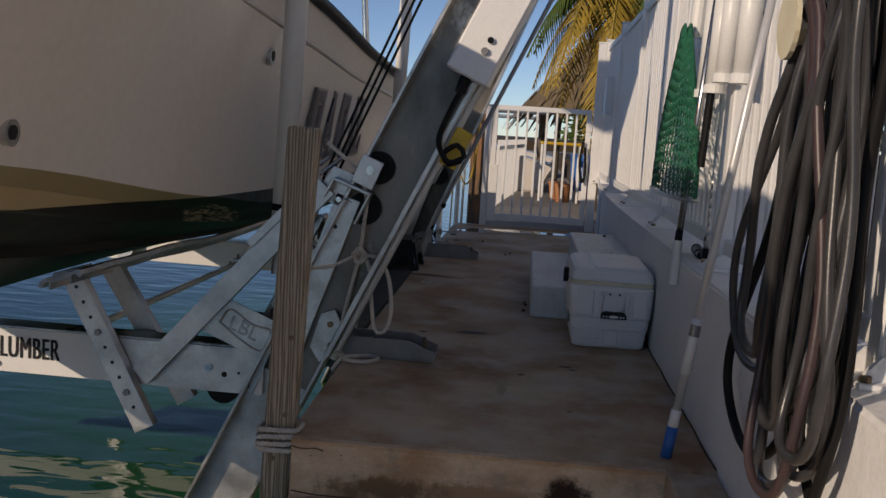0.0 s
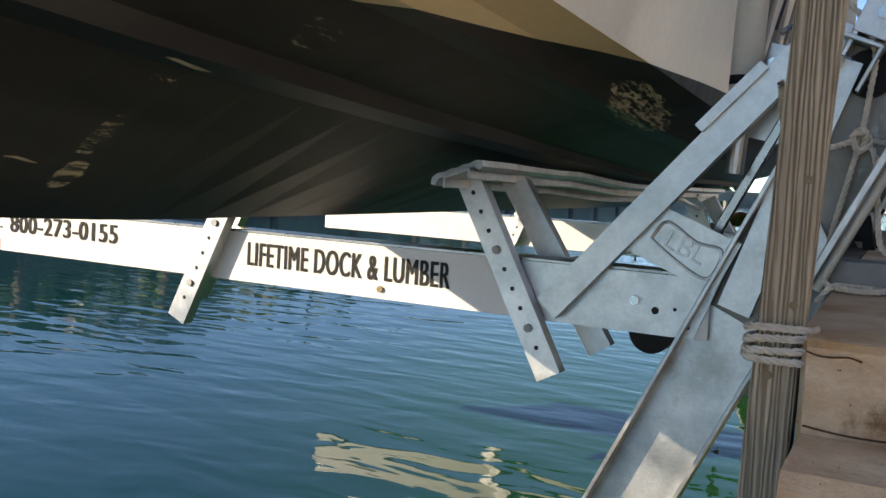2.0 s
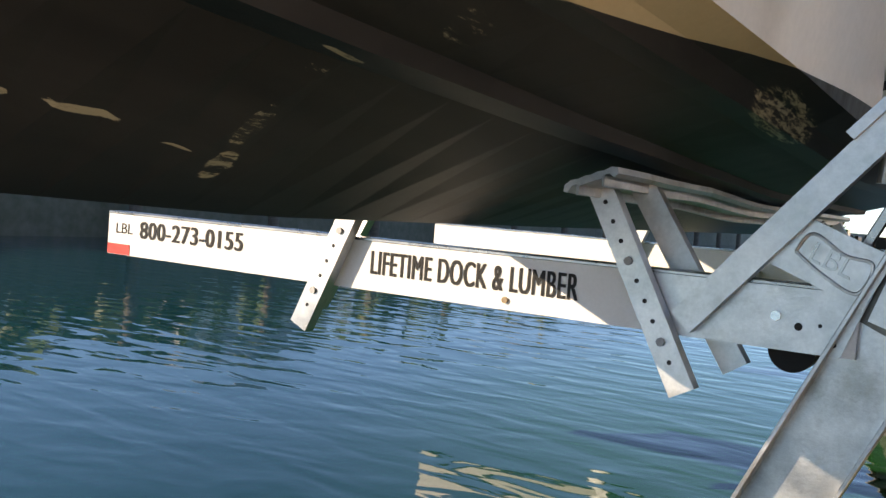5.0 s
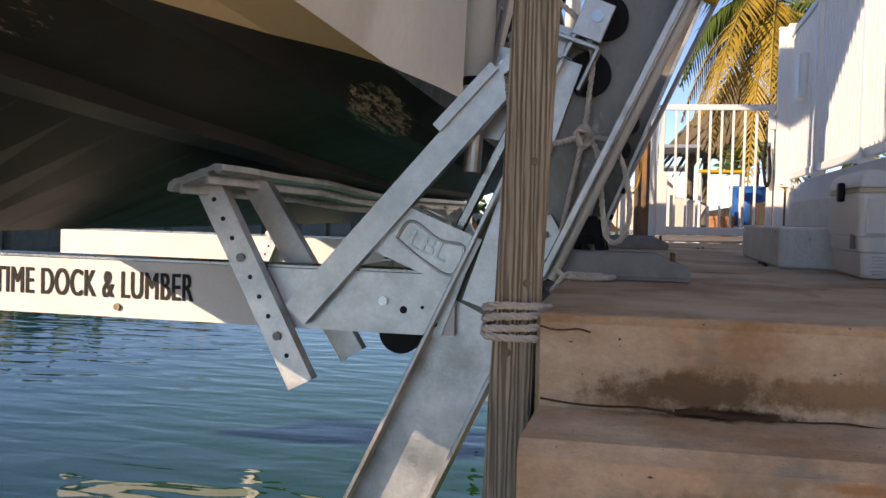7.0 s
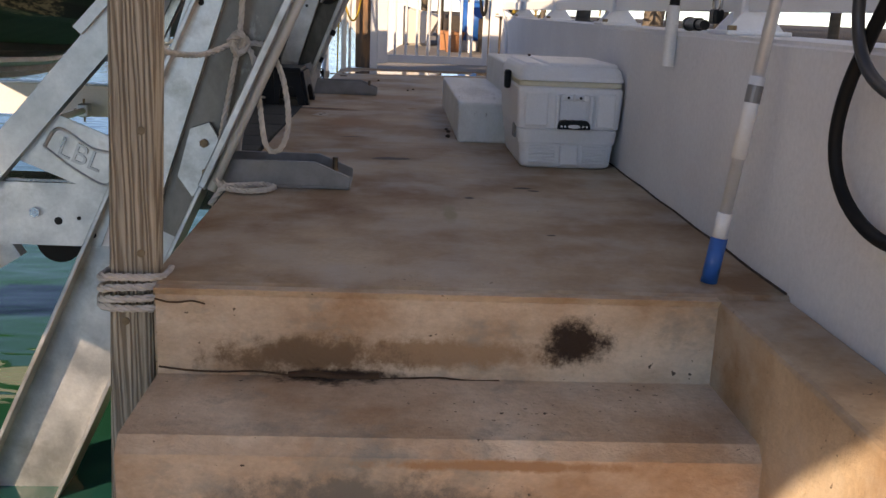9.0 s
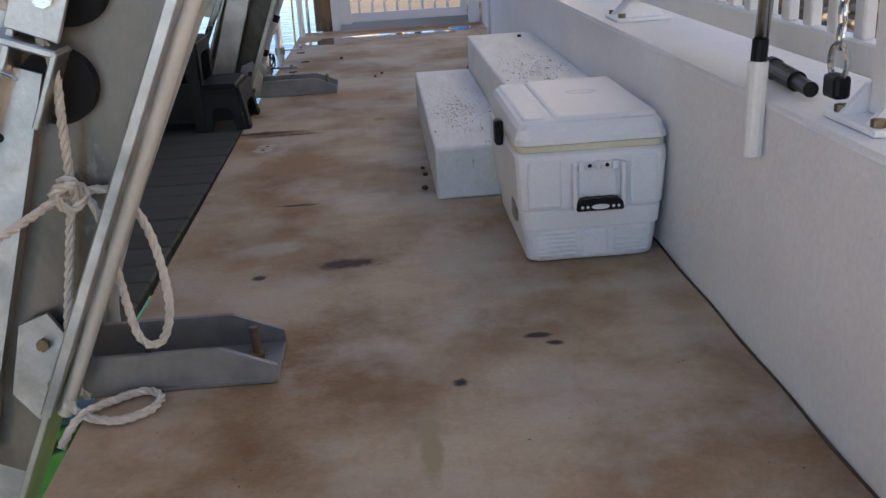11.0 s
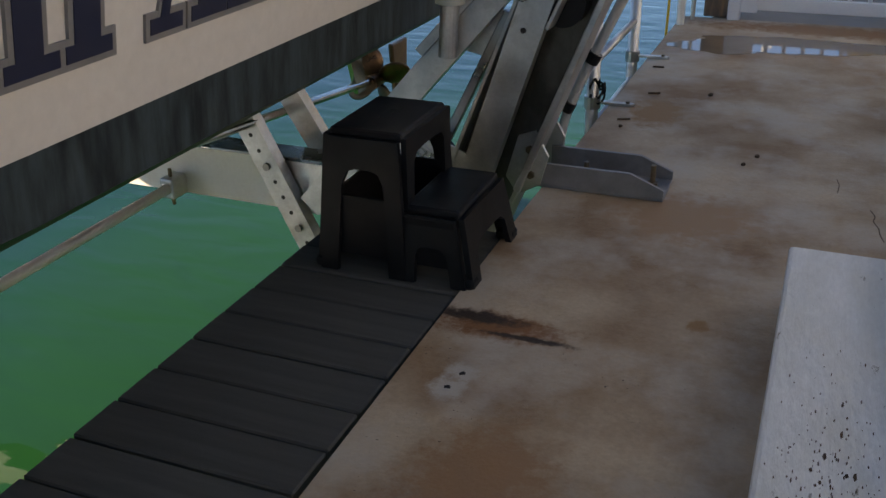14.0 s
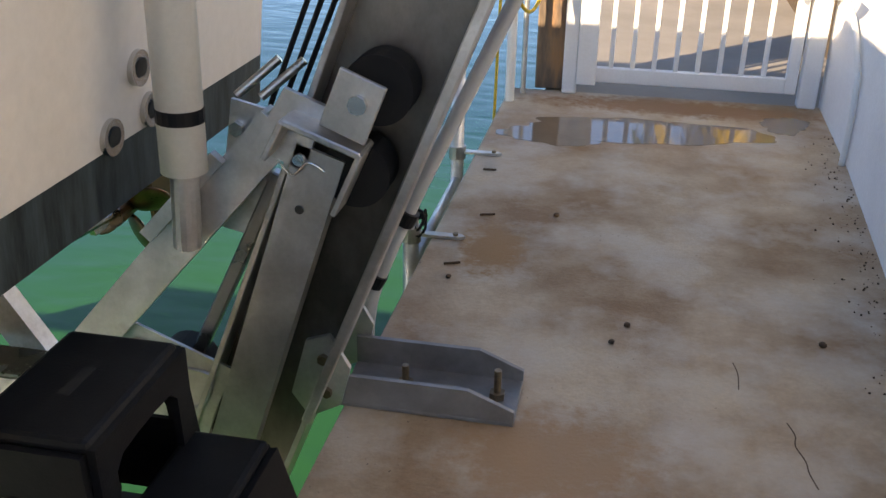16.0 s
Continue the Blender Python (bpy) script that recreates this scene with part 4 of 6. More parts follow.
part("warning_tag", bar(along(-0.81, 0.88, 3.94) + o * 1.9, along(-0.81, 1.02, 3.94) + o * 1.9, 0.03, 0.07, (0, 1, 0), None, 0.004), M_YELLOW, mb, "yellow plastic cover")
cable_pipe = thing("conduit", "grey conduit bent down into the water beside the near column", "pipe")
part("pipe", tube([(0.38, 4.27, 2.2), (-0.03, 4.27, 1.33), (-0.27, 4.27, 0.84), (-0.49, 4.27, 0.40), (-0.56, 4.27, 0.25), (-0.605, 4.27, 0.13), (-0.618, 4.27, 0.0), (-0.62, 4.27, -0.2), (-0.62, 4.27, -1.6)], 0.0165, None, 12), M_CONDUIT, cable_pipe, "", True)

# ---- boat ----
def lerp_table(tab, y):
    for (a, va), (b, vb) in zip(tab, tab[1:]):
        if y <= b:
            t = max(0.0, min(1.0, (y - a) / (b - a)))
            t = t * t * (3 - 2 * t) * 0.4 + t * 0.6
            return va + (vb - va) * t
    return tab[-1][1]

CL = -2.25
U_W = [(-0.6, 0.02), (0.5, 0.35), (1.5, 0.65), (2.75, 0.95), (3.8, 1.11), (4.5, 1.17), (5.5, 1.20), (8, 1.20)]
U_Z = [(-0.6, 1.45), (0.5, 1.17), (1.5, 0.97), (2.75, 0.765), (3.8, 0.63), (4.5, 0.56), (5.5, 0.49), (8, 0.49)]
S_W = [(-0.9, 0.03), (0.5, 0.80), (1.5, 1.12), (2.75, 1.30), (4.27, 1.36), (5.5, 1.36), (8, 1.30)]
S_Z = [(-0.9, 1.95), (0.5, 1.88), (2.75, 1.62), (4.5, 1.47), (6.0, 1.37), (8, 1.30)]
K_Z = [(-0.6, 1.4), (0.0, 0.85), (1.0, 0.30), (2.0, 0.13), (3.0, 0.10), (8, 0.12)]

def boat():
    b = thing("motor_boat", "cream motor boat with black bottom paint resting on the lift", "boat")
    ys = [-0.6 + i * (7.87 + 0.6) / 44 for i in range(45)]
    def section(y):
        kz, uw, uz, sw, sz = (lerp_table(t, y) for t in (K_Z, U_W, U_Z, S_W, S_Z))
        kz = min(kz, uz)
        lw, lz = uw - 0.10 * min(1, uw / 0.5), uz - 0.055
        lz = max(lz, kz)
        pts = [(0.0, kz)]
        # two running strakes, each a flatter band with a small step behind it
        for f, g in ((0.56, 0.56), (0.655, 0.585), (0.665, 0.665), (0.87, 0.87), (0.955, 0.89)):
            pts.append((lw * f, kz + (lz - kz) * g))
        pts.append((lw, lz)), pts.append((uw, uz))
        for f in (0.12, 0.3, 0.5, 0.75, 1.0):
            pts.append((uw + (sw - uw) * (f ** 1.3), uz + (sz - uz) * f))
        return pts
    names = (("hull_bottom", M_HULLB, "black bottom paint with scraped patches"), ("chine", M_TAN, "tan underside of the spray chine"),
             ("hull_side", M_GEL, "glossy cream gelcoat"), ("boot_stripe", M_BOOT, "dark algae-stained stripe"))
    secs = [section(y) for y in ys]
    for name, m, lab, side in [(*n, k) for n in names for k in (1, -1)]:
        bm = bmesh.new()
        for sgn in (side,):
            for i in range(len(ys) - 1):
                for j in range(len(secs[0]) - 1):
                    quad = [(secs[i][j], ys[i]), (secs[i + 1][j], ys[i + 1]), (secs[i + 1][j + 1], ys[i + 1]), (secs[i][j + 1], ys[i])]
                    pts = [Vector((CL + sgn * p[0], y, p[1])) for p, y in quad]
                    kind = 0 if j < 6 else 1 if j == 6 else 2
                    # split each strip at the painted waterline
                    below = clip(pts, paint_line, False)
                    above = clip(pts, paint_line, True)
                    for poly, low in ((below, True), (above, False)):
                        if len(poly) < 3:
                            continue
                        which = ("hull_bottom" if kind < 2 else "boot_stripe") if low else ("chine" if kind < 2 else "hull_side")
                        if which == name:
                            bm.faces.new([bm.verts.new(p) for p in poly])
        bmesh.ops.remove_doubles(bm, verts=bm.verts, dist=0.0008)
        if bm.faces:
            ob = part(name, bm, m, b, lab, name == "hull_side")
    # transom, deck, rub rail
    tr = [(CL + s * p[0], p[1]) for s, run in ((1, secs[-1]), (-1, secs[-1][::-1])) for p in run]
    bm = bmesh.new()
    bm.faces.new([bm.verts.new((x, 7.871, z)) for x, z in tr[:-1]])
    part("transom", bm, M_GEL, b)
    bm = bmesh.new()
    for i in range(len(ys) - 1):
        vs = [(CL + s * secs[k][-1][0], ys[k], secs[k][-1][1] - 0.01) for s, k in ((1, i), (1, i + 1), (-1, i + 1), (-1, i))]
        bm.faces.new([bm.verts.new(v) for v in vs])
    part("deck", bm, M_GEL, b)
    for s in (1, -1):
        part("rub_rail", tube([(CL + s * (secs[k][-1][0] + 0.006), ys[k], secs[k][-1][1]) for k in range(0, 45, 2)], 0.03, None, 8), M_BLACKP, b, "dark rub rail", True)
        part("moulding", tube([(CL + s * (secs[k][-2][0] + 0.012), ys[k], secs[k][-2][1] + 0.05) for k in range(0, 45, 2)], 0.014, None, 6), M_GEL, b, "", True)
    # through-hull outlets with steel flanges
    for y, z in ((2.70, 0.86), (4.12, 1.19), (7.18, 0.76), (7.23, 0.66), (7.07, 0.65)):
        sec = section(y)
        for (wa, za), (wb, zb) in zip(sec[7:], sec[8:]):
            if za <= z <= zb:
                w = wa + (wb - wa) * (z - za) / (zb - za)
        x = CL + w
        f = part("through_hull", rod((x - 0.02, y, z), (x + 0.012, y, z - 0.002), 0.037, None, 24), M_STEEL, b, "oval stainless outlet")
        part("hole", rod((x, y, z), (x + 0.0135, y, z - 0.002), 0.022, None, 20), M_INK, f)
    # name on the side: block serif capitals, silver-edged navy
    def glyph(strokes, y0):
        for grow, m, dx, nm in ((0.012, M_SILV, 0.004, "letter_edge"), (0.0, M_NAVY, 0.006, "letter")):
            bm = bmesh.new()
            for poly in strokes:
                cx = sum(p[0] for p in poly) / len(poly)
                cz = sum(p[1] for p in poly) / len(poly)
                pts = []
                for (u, v) in poly:
                    u2 = u + grow * (1 if u > cx else -1)
                    v2 = v + grow * (1 if v > cz else -1)
                    y, z = y0 + u2, 0.752 + v2
                    t = (z - 0.49) / (lerp_table(S_Z, y) - 0.49)
                    x = CL + 1.20 + (lerp_table(S_W, y) - 1.20) * max(0, t) ** 1.3
                    pts.append(bm.verts.new((x + dx + 0.003, y, z)))
                f = bm.faces.new(pts)
            r = bmesh.ops.extrude_face_region(bm, geom=list(bm.faces))
            bmesh.ops.translate(bm, verts=[v for v in r["geom"] if isinstance(v, bmesh.types.BMVert)], vec=(-0.02, 0, 0))
            part(nm, bm, m, b)
    H = 0.34
    A = [[(0.0, 0), (0.13, 0), (0.13, 0.03), (0.0, 0.03)], [(0.17, 0), (0.33, 0), (0.33, 0.03), (0.17, 0.03)], [(0.04, 0.03), (0.075, 0.03), (0.17, H), (0.13, H)],
         [(0.20, 0.03), (0.29, 0.03), (0.19, H), (0.13, H)], [(0.085, 0.10), (0.21, 0.10), (0.20, 0.13), (0.095, 0.13)]]
    L = [[(0.0, 0), (0.25, 0), (0.27, 0.11), (0.24, 0.11), (0.2, 0.03), (0, 0.03)], [(0.035, 0.03), (0.12, 0.03), (0.12, H - 0.03), (0.035, H - 0.03)], [(0, H - 0.03), (0.16, H - 0.03), (0.16, H), (0, H)]]
    T = [[(0.0, 0), (0.17, 0), (0.17, 0.03), (0, 0.03)], [(0.035, 0.03), (0.12, 0.03), (0.12, H), (0.035, H)], [(0.19, 0), (0.35, 0), (0.35, 0.03), (0.19, 0.03)],
         [(0.22, 0.03), (0.31, 0.03), (0.31, H), (0.22, H)], [(0.12, H - 0.06), (0.22, H - 0.06), (0.22, H), (0.12, H)]]
    wide = lambda g, k: [[(u * k, v) for u, v in poly] for poly in g]
    T, A, L = wide(T, 0.72), wide(A, 0.76), wide(L, 0.85)
    glyph(T, 5.515), glyph(A, 5.875), glyph(L, 6.13)
    glyph(A, 5.20), glyph(T, 4.87)
    # propeller and shaft
    p = part("propeller", rod((-1.62, 7.98, 0.04), (-1.62, 8.16, 0.03), 0.035, None, 16, 0.02), M_BRONZE, b, "bronze propeller")
    for k in range(4):
        a = radians(90 * k + 25)
        bm = bmesh.new()
        bmesh.ops.create_uvsphere(bm, u_segments=14, v_segments=8, radius=1, matrix=Matrix.Translation((-1.62 + 0.09 * math.cos(a), 8.07, 0.035 + 0.09 * math.sin(a))) @ Matrix.Rotation(-a, 4, 'Y') @ Matrix.Rotation(radians(35), 4, 'X') @ Matrix.Diagonal((0.075, 0.012, 0.06, 1)))
        part("blade", bm, M_BRONZE, p, "", True)
    part("shaft", rod((-1.62, 6.4, 0.22), (-1.62, 8.02, 0.045), 0.016), M_STEEL, b)
    part("rudder", prism([(8.2, 0.16), (8.36, 0.16), (8.33, -0.2), (8.24, -0.2)], "x", -1.63, -1.605, None, 0.006), M_BRONZE, b)
    part("strut", prism([(7.86, 0.03), (7.94, 0.03), (7.9, 0.2), (7.8, 0.2)], "x", -1.63, -1.61), M_STEEL, b)
    # bimini poles above the cockpit
    for (x, y) in ((-1.05, 6.75), (-3.4, 6.75), (-1.05, 4.4), (-3.4, 4.4)):
        part("top_leg", rod((x, y, 1.35), (x + (0.15 if x < -2 else -0.15), y, 3.1), 0.022), M_STEEL, b)
    # top itself is out of view, added to cast shade on the walkway side
    part("hard_top", box(-3.35, -1.15, 3.6, 6.9, 3.1, 3.16, 0.03), M_GEL, b, "cream hard top out of view, added for its shade")
    return b


def paint_line(p):
    """Height of a hull point above the edge of the bottom paint."""
    return p.z - 0.622


def clip(pts, height, keep_above):
    out = []
    for i, p in enumerate(pts):
        q = pts[(i + 1) % len(pts)]
        hp, hq = height(p), height(q)
        if (hp >= 0) == keep_above:
            out.append(p)
        if (hp >= 0) != (hq >= 0) and abs(hq - hp) > 1e-9:
            out.append(p + (q - p) * (-hp / (hq - hp)))
    return [p for i, p in enumerate(out) if (p - out[i - 1]).length > 1e-6]

boat()
# bunks under the hull: a ribbed board with hooked edges on a channel rail
BOARD = ((-0.088, -0.006), (-0.085, 0.014), (-0.065, 0.022), (-0.04, 0.018), (-0.02, 0.022), (0.0, 0.018), (0.02, 0.022), (0.04, 0.018), (0.065, 0.022), (0.085, 0.014), (0.088, -0.006), (0.075, -0.014), (0.06, 0.004), (-0.06, 0.004), (-0.075, -0.014))
RAIL = ((-0.045, 0.0035), (0.045, 0.0035), (0.045, -0.03), (0.037, -0.03), (0.037, -0.004), (-0.037, -0.004), (-0.037, -0.03), (-0.045, -0.03))
for sgn in (1, -1):
    b = thing("bunk", "grey plastic-topped bunk board under the hull", "bunk", "boat bunks")
    rings, rails = [], []
    for i in range(18):
        yy = 3.76 + i * 0.235
        kz, lw, lz = lerp_table(K_Z, yy), lerp_table(U_W, yy) - 0.10, lerp_table(U_Z, yy) - 0.055
        x, z = -2.25 + sgn * 0.57, kz + (lz - kz) * 0.57 / lw - 0.05 - 0.06 * max(0.0, min(1.0, 4.6 - yy))
        for ring, prof in ((rings, BOARD), (rails, RAIL)):
            ring.append([Vector((x + sgn * u, yy, z + 0.36 * u + v)) for u, v in prof])
    for nm, ring in (("board", rings), ("rail", rails)):
        bm = bmesh.new()
        vs = [[bm.verts.new(p) for p in r] for r in ring]
        n = len(vs[0])
        for a, b2 in zip(vs, vs[1:]):
            for k in range(n):
                bm.faces.new((a[k], a[(k + 1) % n], b2[(k + 1) % n], b2[k]))
        bm.faces.new(vs[0]), bm.faces.new(vs[-1][::-1])
        bmesh.ops.recalc_face_normals(bm, faces=bm.faces)
        part(nm, bm, M_ALU, b)

# ---- timber post and its line ----
post = thing("timber_post", "weathered square timber post at the edge of the steps", "post")
post.location = (0.008, 0.05, 0)
bm = bmesh.new()
bar((-0.68, 3.02, -1.6), (-0.586, 3.02, 0.92), 0.086, 0.086, (0, 1, 0), bm, 0.006)
part("post", bm, M_WOOD, post)
for z in (0.29, -0.09, 0.05):
    x = -0.68 + (z + 1.6) * 0.0373
    part("knot", rod((x + (0.02 if z > 0 else -0.01), 2.978, z), (x + (0.02 if z > 0 else -0.01), 2.9735, z), 0.008, None, 10), M_BOLT, post, "dark knot")
lash = thing("lashing", "off-white rope wound round the timber post", "rope")
lash.location = (0.008, 0.05, 0)
for k in range(4):
    z = -0.05 + k * 0.016
    x = -0.68 + (z + 1.6) * 0.0373
    ring = [(x + 0.062 * math.copysign(abs(math.cos(a)) ** 0.45, math.cos(a)), 3.02 + 0.062 * math.copysign(abs(math.sin(a)) ** 0.45, math.sin(a)), z + 0.008 * math.sin(a + k)) for a in [radians(15 * i) for i in range(25)]]
    part("turn", rope(ring, 0.008), M_ROPE, lash)
part("tail", rope([(-0.555, 2.96, -0.02), (-0.548, 2.95, -0.12), (-0.56, 2.955, -0.26), (-0.565, 2.95, -0.4)], 0.007), M_ROPE, lash)
line = thing("dock_line", "knotted off-white dock line hanging on the lift column", "rope")
line.location = (0.02, 0.09, 0)
part("line", rope([(-0.72, 3.87, 0.86), (-0.60, 3.87, 0.76), (-0.555, 3.87, 0.66), (-0.56, 3.88, 0.55), (-0.575, 3.9, 0.43), (-0.60, 3.9, 0.3), (-0.63, 3.9, 0.15), (-0.64, 3.92, 0.03), (-0.62, 3.92, 0.005)], 0.0088), M_ROPE, line)
part("line", rope([(-0.70, 3.2, 0.50), (-0.72, 3.5, 0.42), (-0.66, 3.75, 0.39), (-0.575, 3.9, 0.42), (-0.535, 3.9, 0.38), (-0.52, 3.9, 0.27), (-0.50, 3.9, 0.13), (-0.46, 3.9, 0.12), (-0.435, 3.9, 0.2), (-0.455, 3.92, 0.33), (-0.50, 3.92, 0.41), (-0.555, 3.91, 0.42)], 0.0088), M_ROPE, line)
part("knot", rope([(-0.60, 3.9, 0.42), (-0.575, 3.88, 0.45), (-0.55, 3.9, 0.42), (-0.575, 3.885, 0.39), (-0.595, 3.87, 0.43), (-0.56, 3.87, 0.44), (-0.57, 3.9, 0.40)], 0.010), M_ROPE, line)
part("loop", rope([(-0.64, 3.86, 0.03), (-0.61, 3.83, 0.014), (-0.54, 3.80, 0.012), (-0.485, 3.83, 0.012), (-0.475, 3.88, 0.012), (-0.51, 3.91, 0.012), (-0.56, 3.88, 0.014), (-0.61, 3.82, 0.016), (-0.645, 3.79, -0.03)], 0.0088), M_ROPE, line)

# ---- step stool ----
def stool():
    s = thing("step_stool", "black plastic two-step stool on the grey planks", "step stool")
    def deck_part(nm, x0, x1, y0, y1, z, spread, slot):
        p = part(nm, box(x0, x1, y0, y1, z - 0.03, z, 0.012, 2), M_BLACKP, s)
        if slot:
            part("grip_slot", box((x0 + x1) / 2 - 0.012, (x0 + x1) / 2 + 0.012, (y0 + y1) / 2 - 0.05, (y0 + y1) / 2 + 0.05, z - 0.002, z + 0.0008), M_INK, p, "dark grip slot")
        return p
    deck_part("upper_tread", -1.09, -0.86, 6.50, 6.86, 0.432, 0.03, True)
    deck_part("lower_tread", -0.865, -0.69, 6.50, 6.87, 0.222, 0.03, False)
    def panel(nm, corners, arch, th=0.02):
        """A side panel: a trapezoid with an arched opening between its two legs."""
        (a, b, c, d) = [Vector(v) for v in corners]          # bottom left, bottom right, top right, top left
        n = (b - a).cross(d - a).normalized() * th
        lw, top, k = arch
        def at(u, v):
            return a + (b - a) * u + ((d - a) * (1 - u) + (c - b) * u) * v
        inner = [(lw, 0), (lw + 0.02, top - 0.12), (lw + 0.09, top - 0.02), (0.5 - 0.1, top), (0.5 + 0.1, top), (1 - lw - 0.09, top - 0.02), (1 - lw - 0.02, top - 0.12), (1 - lw, 0)]
        outer = [(0, 0), (0, top - 0.12), (0, top - 0.02), (0.4, 1), (0.6, 1), (1, top - 0.02), (1, top - 0.12), (1, 0)]
        bm = bmesh.new()
        rows = []
        for off in (Vector((0, 0, 0)), n):
            rows.append(([bm.verts.new(at(*p) + off) for p in outer], [bm.verts.new(at(*p) + off) for p in inner], bm.verts.new(at(0, 1) + off), bm.verts.new(at(1, 1) + off)))
        for o, i, tl, tr in rows:
            for j in range(7):
                bm.faces.new((o[j], o[j + 1], i[j + 1], i[j]))
            bm.faces.new((o[2], tl, o[3])), bm.faces.new((o[5], o[4], tr))
        (o0, i0, l0, r0), (o1, i1, l1, r1) = rows
        for j in range(7):
            bm.faces.new((i0[j], i0[j + 1], i1[j + 1], i1[j]))
        run0, run1 = [o0[0], o0[1], o0[2], l0, o0[3], o0[4], r0, o0[5], o0[6], o0[7]], [o1[0], o1[1], o1[2], l1, o1[3], o1[4], r1, o1[5], o1[6], o1[7]]
        for j in range(9):
            bm.faces.new((run0[j], run0[j + 1], run1[j + 1], run1[j]))
        bm.faces.new((o0[0], i0[0], i1[0], o1[0])), bm.faces.new((o0[7], i0[7], i1[7], o1[7]))
        part(nm, bm, M_BLACKP, s)
    for y, k in ((6.50, 1), (6.86, -1)):
        yo = y - k * 0.03
        panel("side_panel", ((-1.12, yo, 0.0), (-0.84, yo, 0.0), (-0.865, y, 0.41), (-1.085, y, 0.41)), (0.2, 0.78, 0), 0.018 * k)
        panel("side_panel", ((-0.86, yo, 0.0), (-0.655, yo, 0.0), (-0.695, y, 0.20), (-0.86, y, 0.20)), (0.22, 0.55, 0), 0.018 * k)
    panel("back_panel", ((-1.12, 6.47, 0.0), (-1.12, 6.89, 0.0), (-1.088, 6.86, 0.41), (-1.088, 6.50, 0.41)), (0.16, 0.8, 0), -0.018)
    panel("front_panel", ((-0.652, 6.47, 0.0), (-0.652, 6.90, 0.0), (-0.692, 6.87, 0.20), (-0.692, 6.50, 0.20)), (0.16, 0.55, 0), 0.018)
    panel("mid_panel", ((-0.862, 6.50, 0.20), (-0.862, 6.86, 0.20), (-0.862, 6.86, 0.42), (-0.862, 6.50, 0.42)), (0.14, 0.75, 0), 0.016)
    for y in (6.478, 6.872):
        part("skirt", prism([(-1.09, 0.05), (-0.685, 0.05), (-0.70, 0.195), (-0.855, 0.195), (-0.87, 0.235), (-1.08, 0.235)], "y", y, y + 0.012), M_BLACKP, s)
    part("skirt", box(-1.108, -1.096, 6.49, 6.87, 0.05, 0.22), M_BLACKP, s)
    for (x, y) in ((-1.115, 6.49), (-1.115, 6.87), (-0.665, 6.49), (-0.665, 6.88)):
        part("foot", box(x - 0.03, x + 0.03, y - 0.03, y + 0.03, 0.0, 0.03, 0.01), M_RUBBER, s)
    s.location, s.scale = (-0.0153, 1.0446, -0.003), (0.897, 0.837, 0.903)
s = stool()

# ---- railing on the wall ----
def railing_panel(y0, y1, top):
    f = thing("metal_railing", "white metal picket railing on the stucco wall", "railing", "railings")
    part("bottom_rail", box(0.80, 0.84, y0, y1, 0.56, 0.615, 0.004, 1), M_WHITE, f)
    part("top_rail", box(0.795, 0.845, y0, y1, top - 0.05, top, 0.006, 1), M_WHITE, f)
    n = int((y1 - y0) / 0.105)
    bm = box(-0.011, 0.011, -0.018, 0.018, 0.615, top - 0.05, 0.003, 1)
    first = part("picket", bm, M_WHITE, f)
    first.location = (0.82, y0 + (y1 - y0) / (n + 1), 0)
    for i in range(1, n):
        p = new("picket", first.data)
        p.parent = f
        p.location = (0.82, y0 + (y1 - y0) * (i + 1) / (n + 1), 0)

def railing_post(y, top):
    f = thing("railing_post", "white square railing post bolted to the wall cap", "railing post", "railing posts")
    part("post", box(0.785, 0.855, y - 0.035, y + 0.035, 0.51, top + 0.05, 0.006, 1), M_WHITE, f)
    part("base_plate", box(0.735, 0.905, y - 0.085, y + 0.085, 0.5005, 0.512, 0.003, 1), M_WHITE, f)
    part("cap", box(0.778, 0.862, y - 0.042, y + 0.042, top + 0.05, top + 0.068, 0.006, 1), M_WHITE, f)
    for sy in (-1, 1):
        part("gusset", prism([(0.745, 0.512), (0.787, 0.56), (0.853, 0.56), (0.895, 0.512)], "y", y + sy * 0.045 - 0.006, y + sy * 0.045 + 0.006), M_WHITE, f)
    part("anchor_bolt", nut(0.755, y - 0.06, 0.512, 0.012, 0.012), M_BOLT, f)
    part("anchor_bolt", nut(0.755, y + 0.06, 0.512, 0.012, 0.012), M_BOLT, f)

posts = (0.6, 2.17, 3.74, 5.31, 6.88, 8.45, 9.93)
for y in posts:
    railing_post(y, 1.85)
for a, b in zip(posts, posts[1:]):
    railing_panel(a + 0.036, b - 0.036, 1.85)
# ---- gate ----
g = thing("gate", "white metal picket gate across the walkway", "gate")
for x in (-0.268, 0.665):
    part("stile", box(x - 0.025, x + 0.025, 9.91, 9.95, 0.06, 1.22, 0.004, 1), M_WHITE, g)
for z0, z1 in ((0.06, 0.13), (1.17, 1.22)):
    part("rail", box(-0.243, 0.64, 9.912, 9.948, z0, z1, 0.004, 1), M_WHITE, g)
for i in range(8):
    x = -0.243 + 0.883 * (i + 1) / 9
    part("picket", box(x - 0.011, x + 0.011, 9.92, 9.94, 0.13, 1.17, 0.003, 1), M_WHITE, g)
part("latch_plate", box(0.64, 0.70, 9.895, 9.91, 1.0, 1.1, 0.004, 1), M_WHITE, g)
part("hinge_panel", box(-0.30, -0.21, 9.885, 9.905, 0.05, 0.62, 0.004, 1), M_WHITE, g)
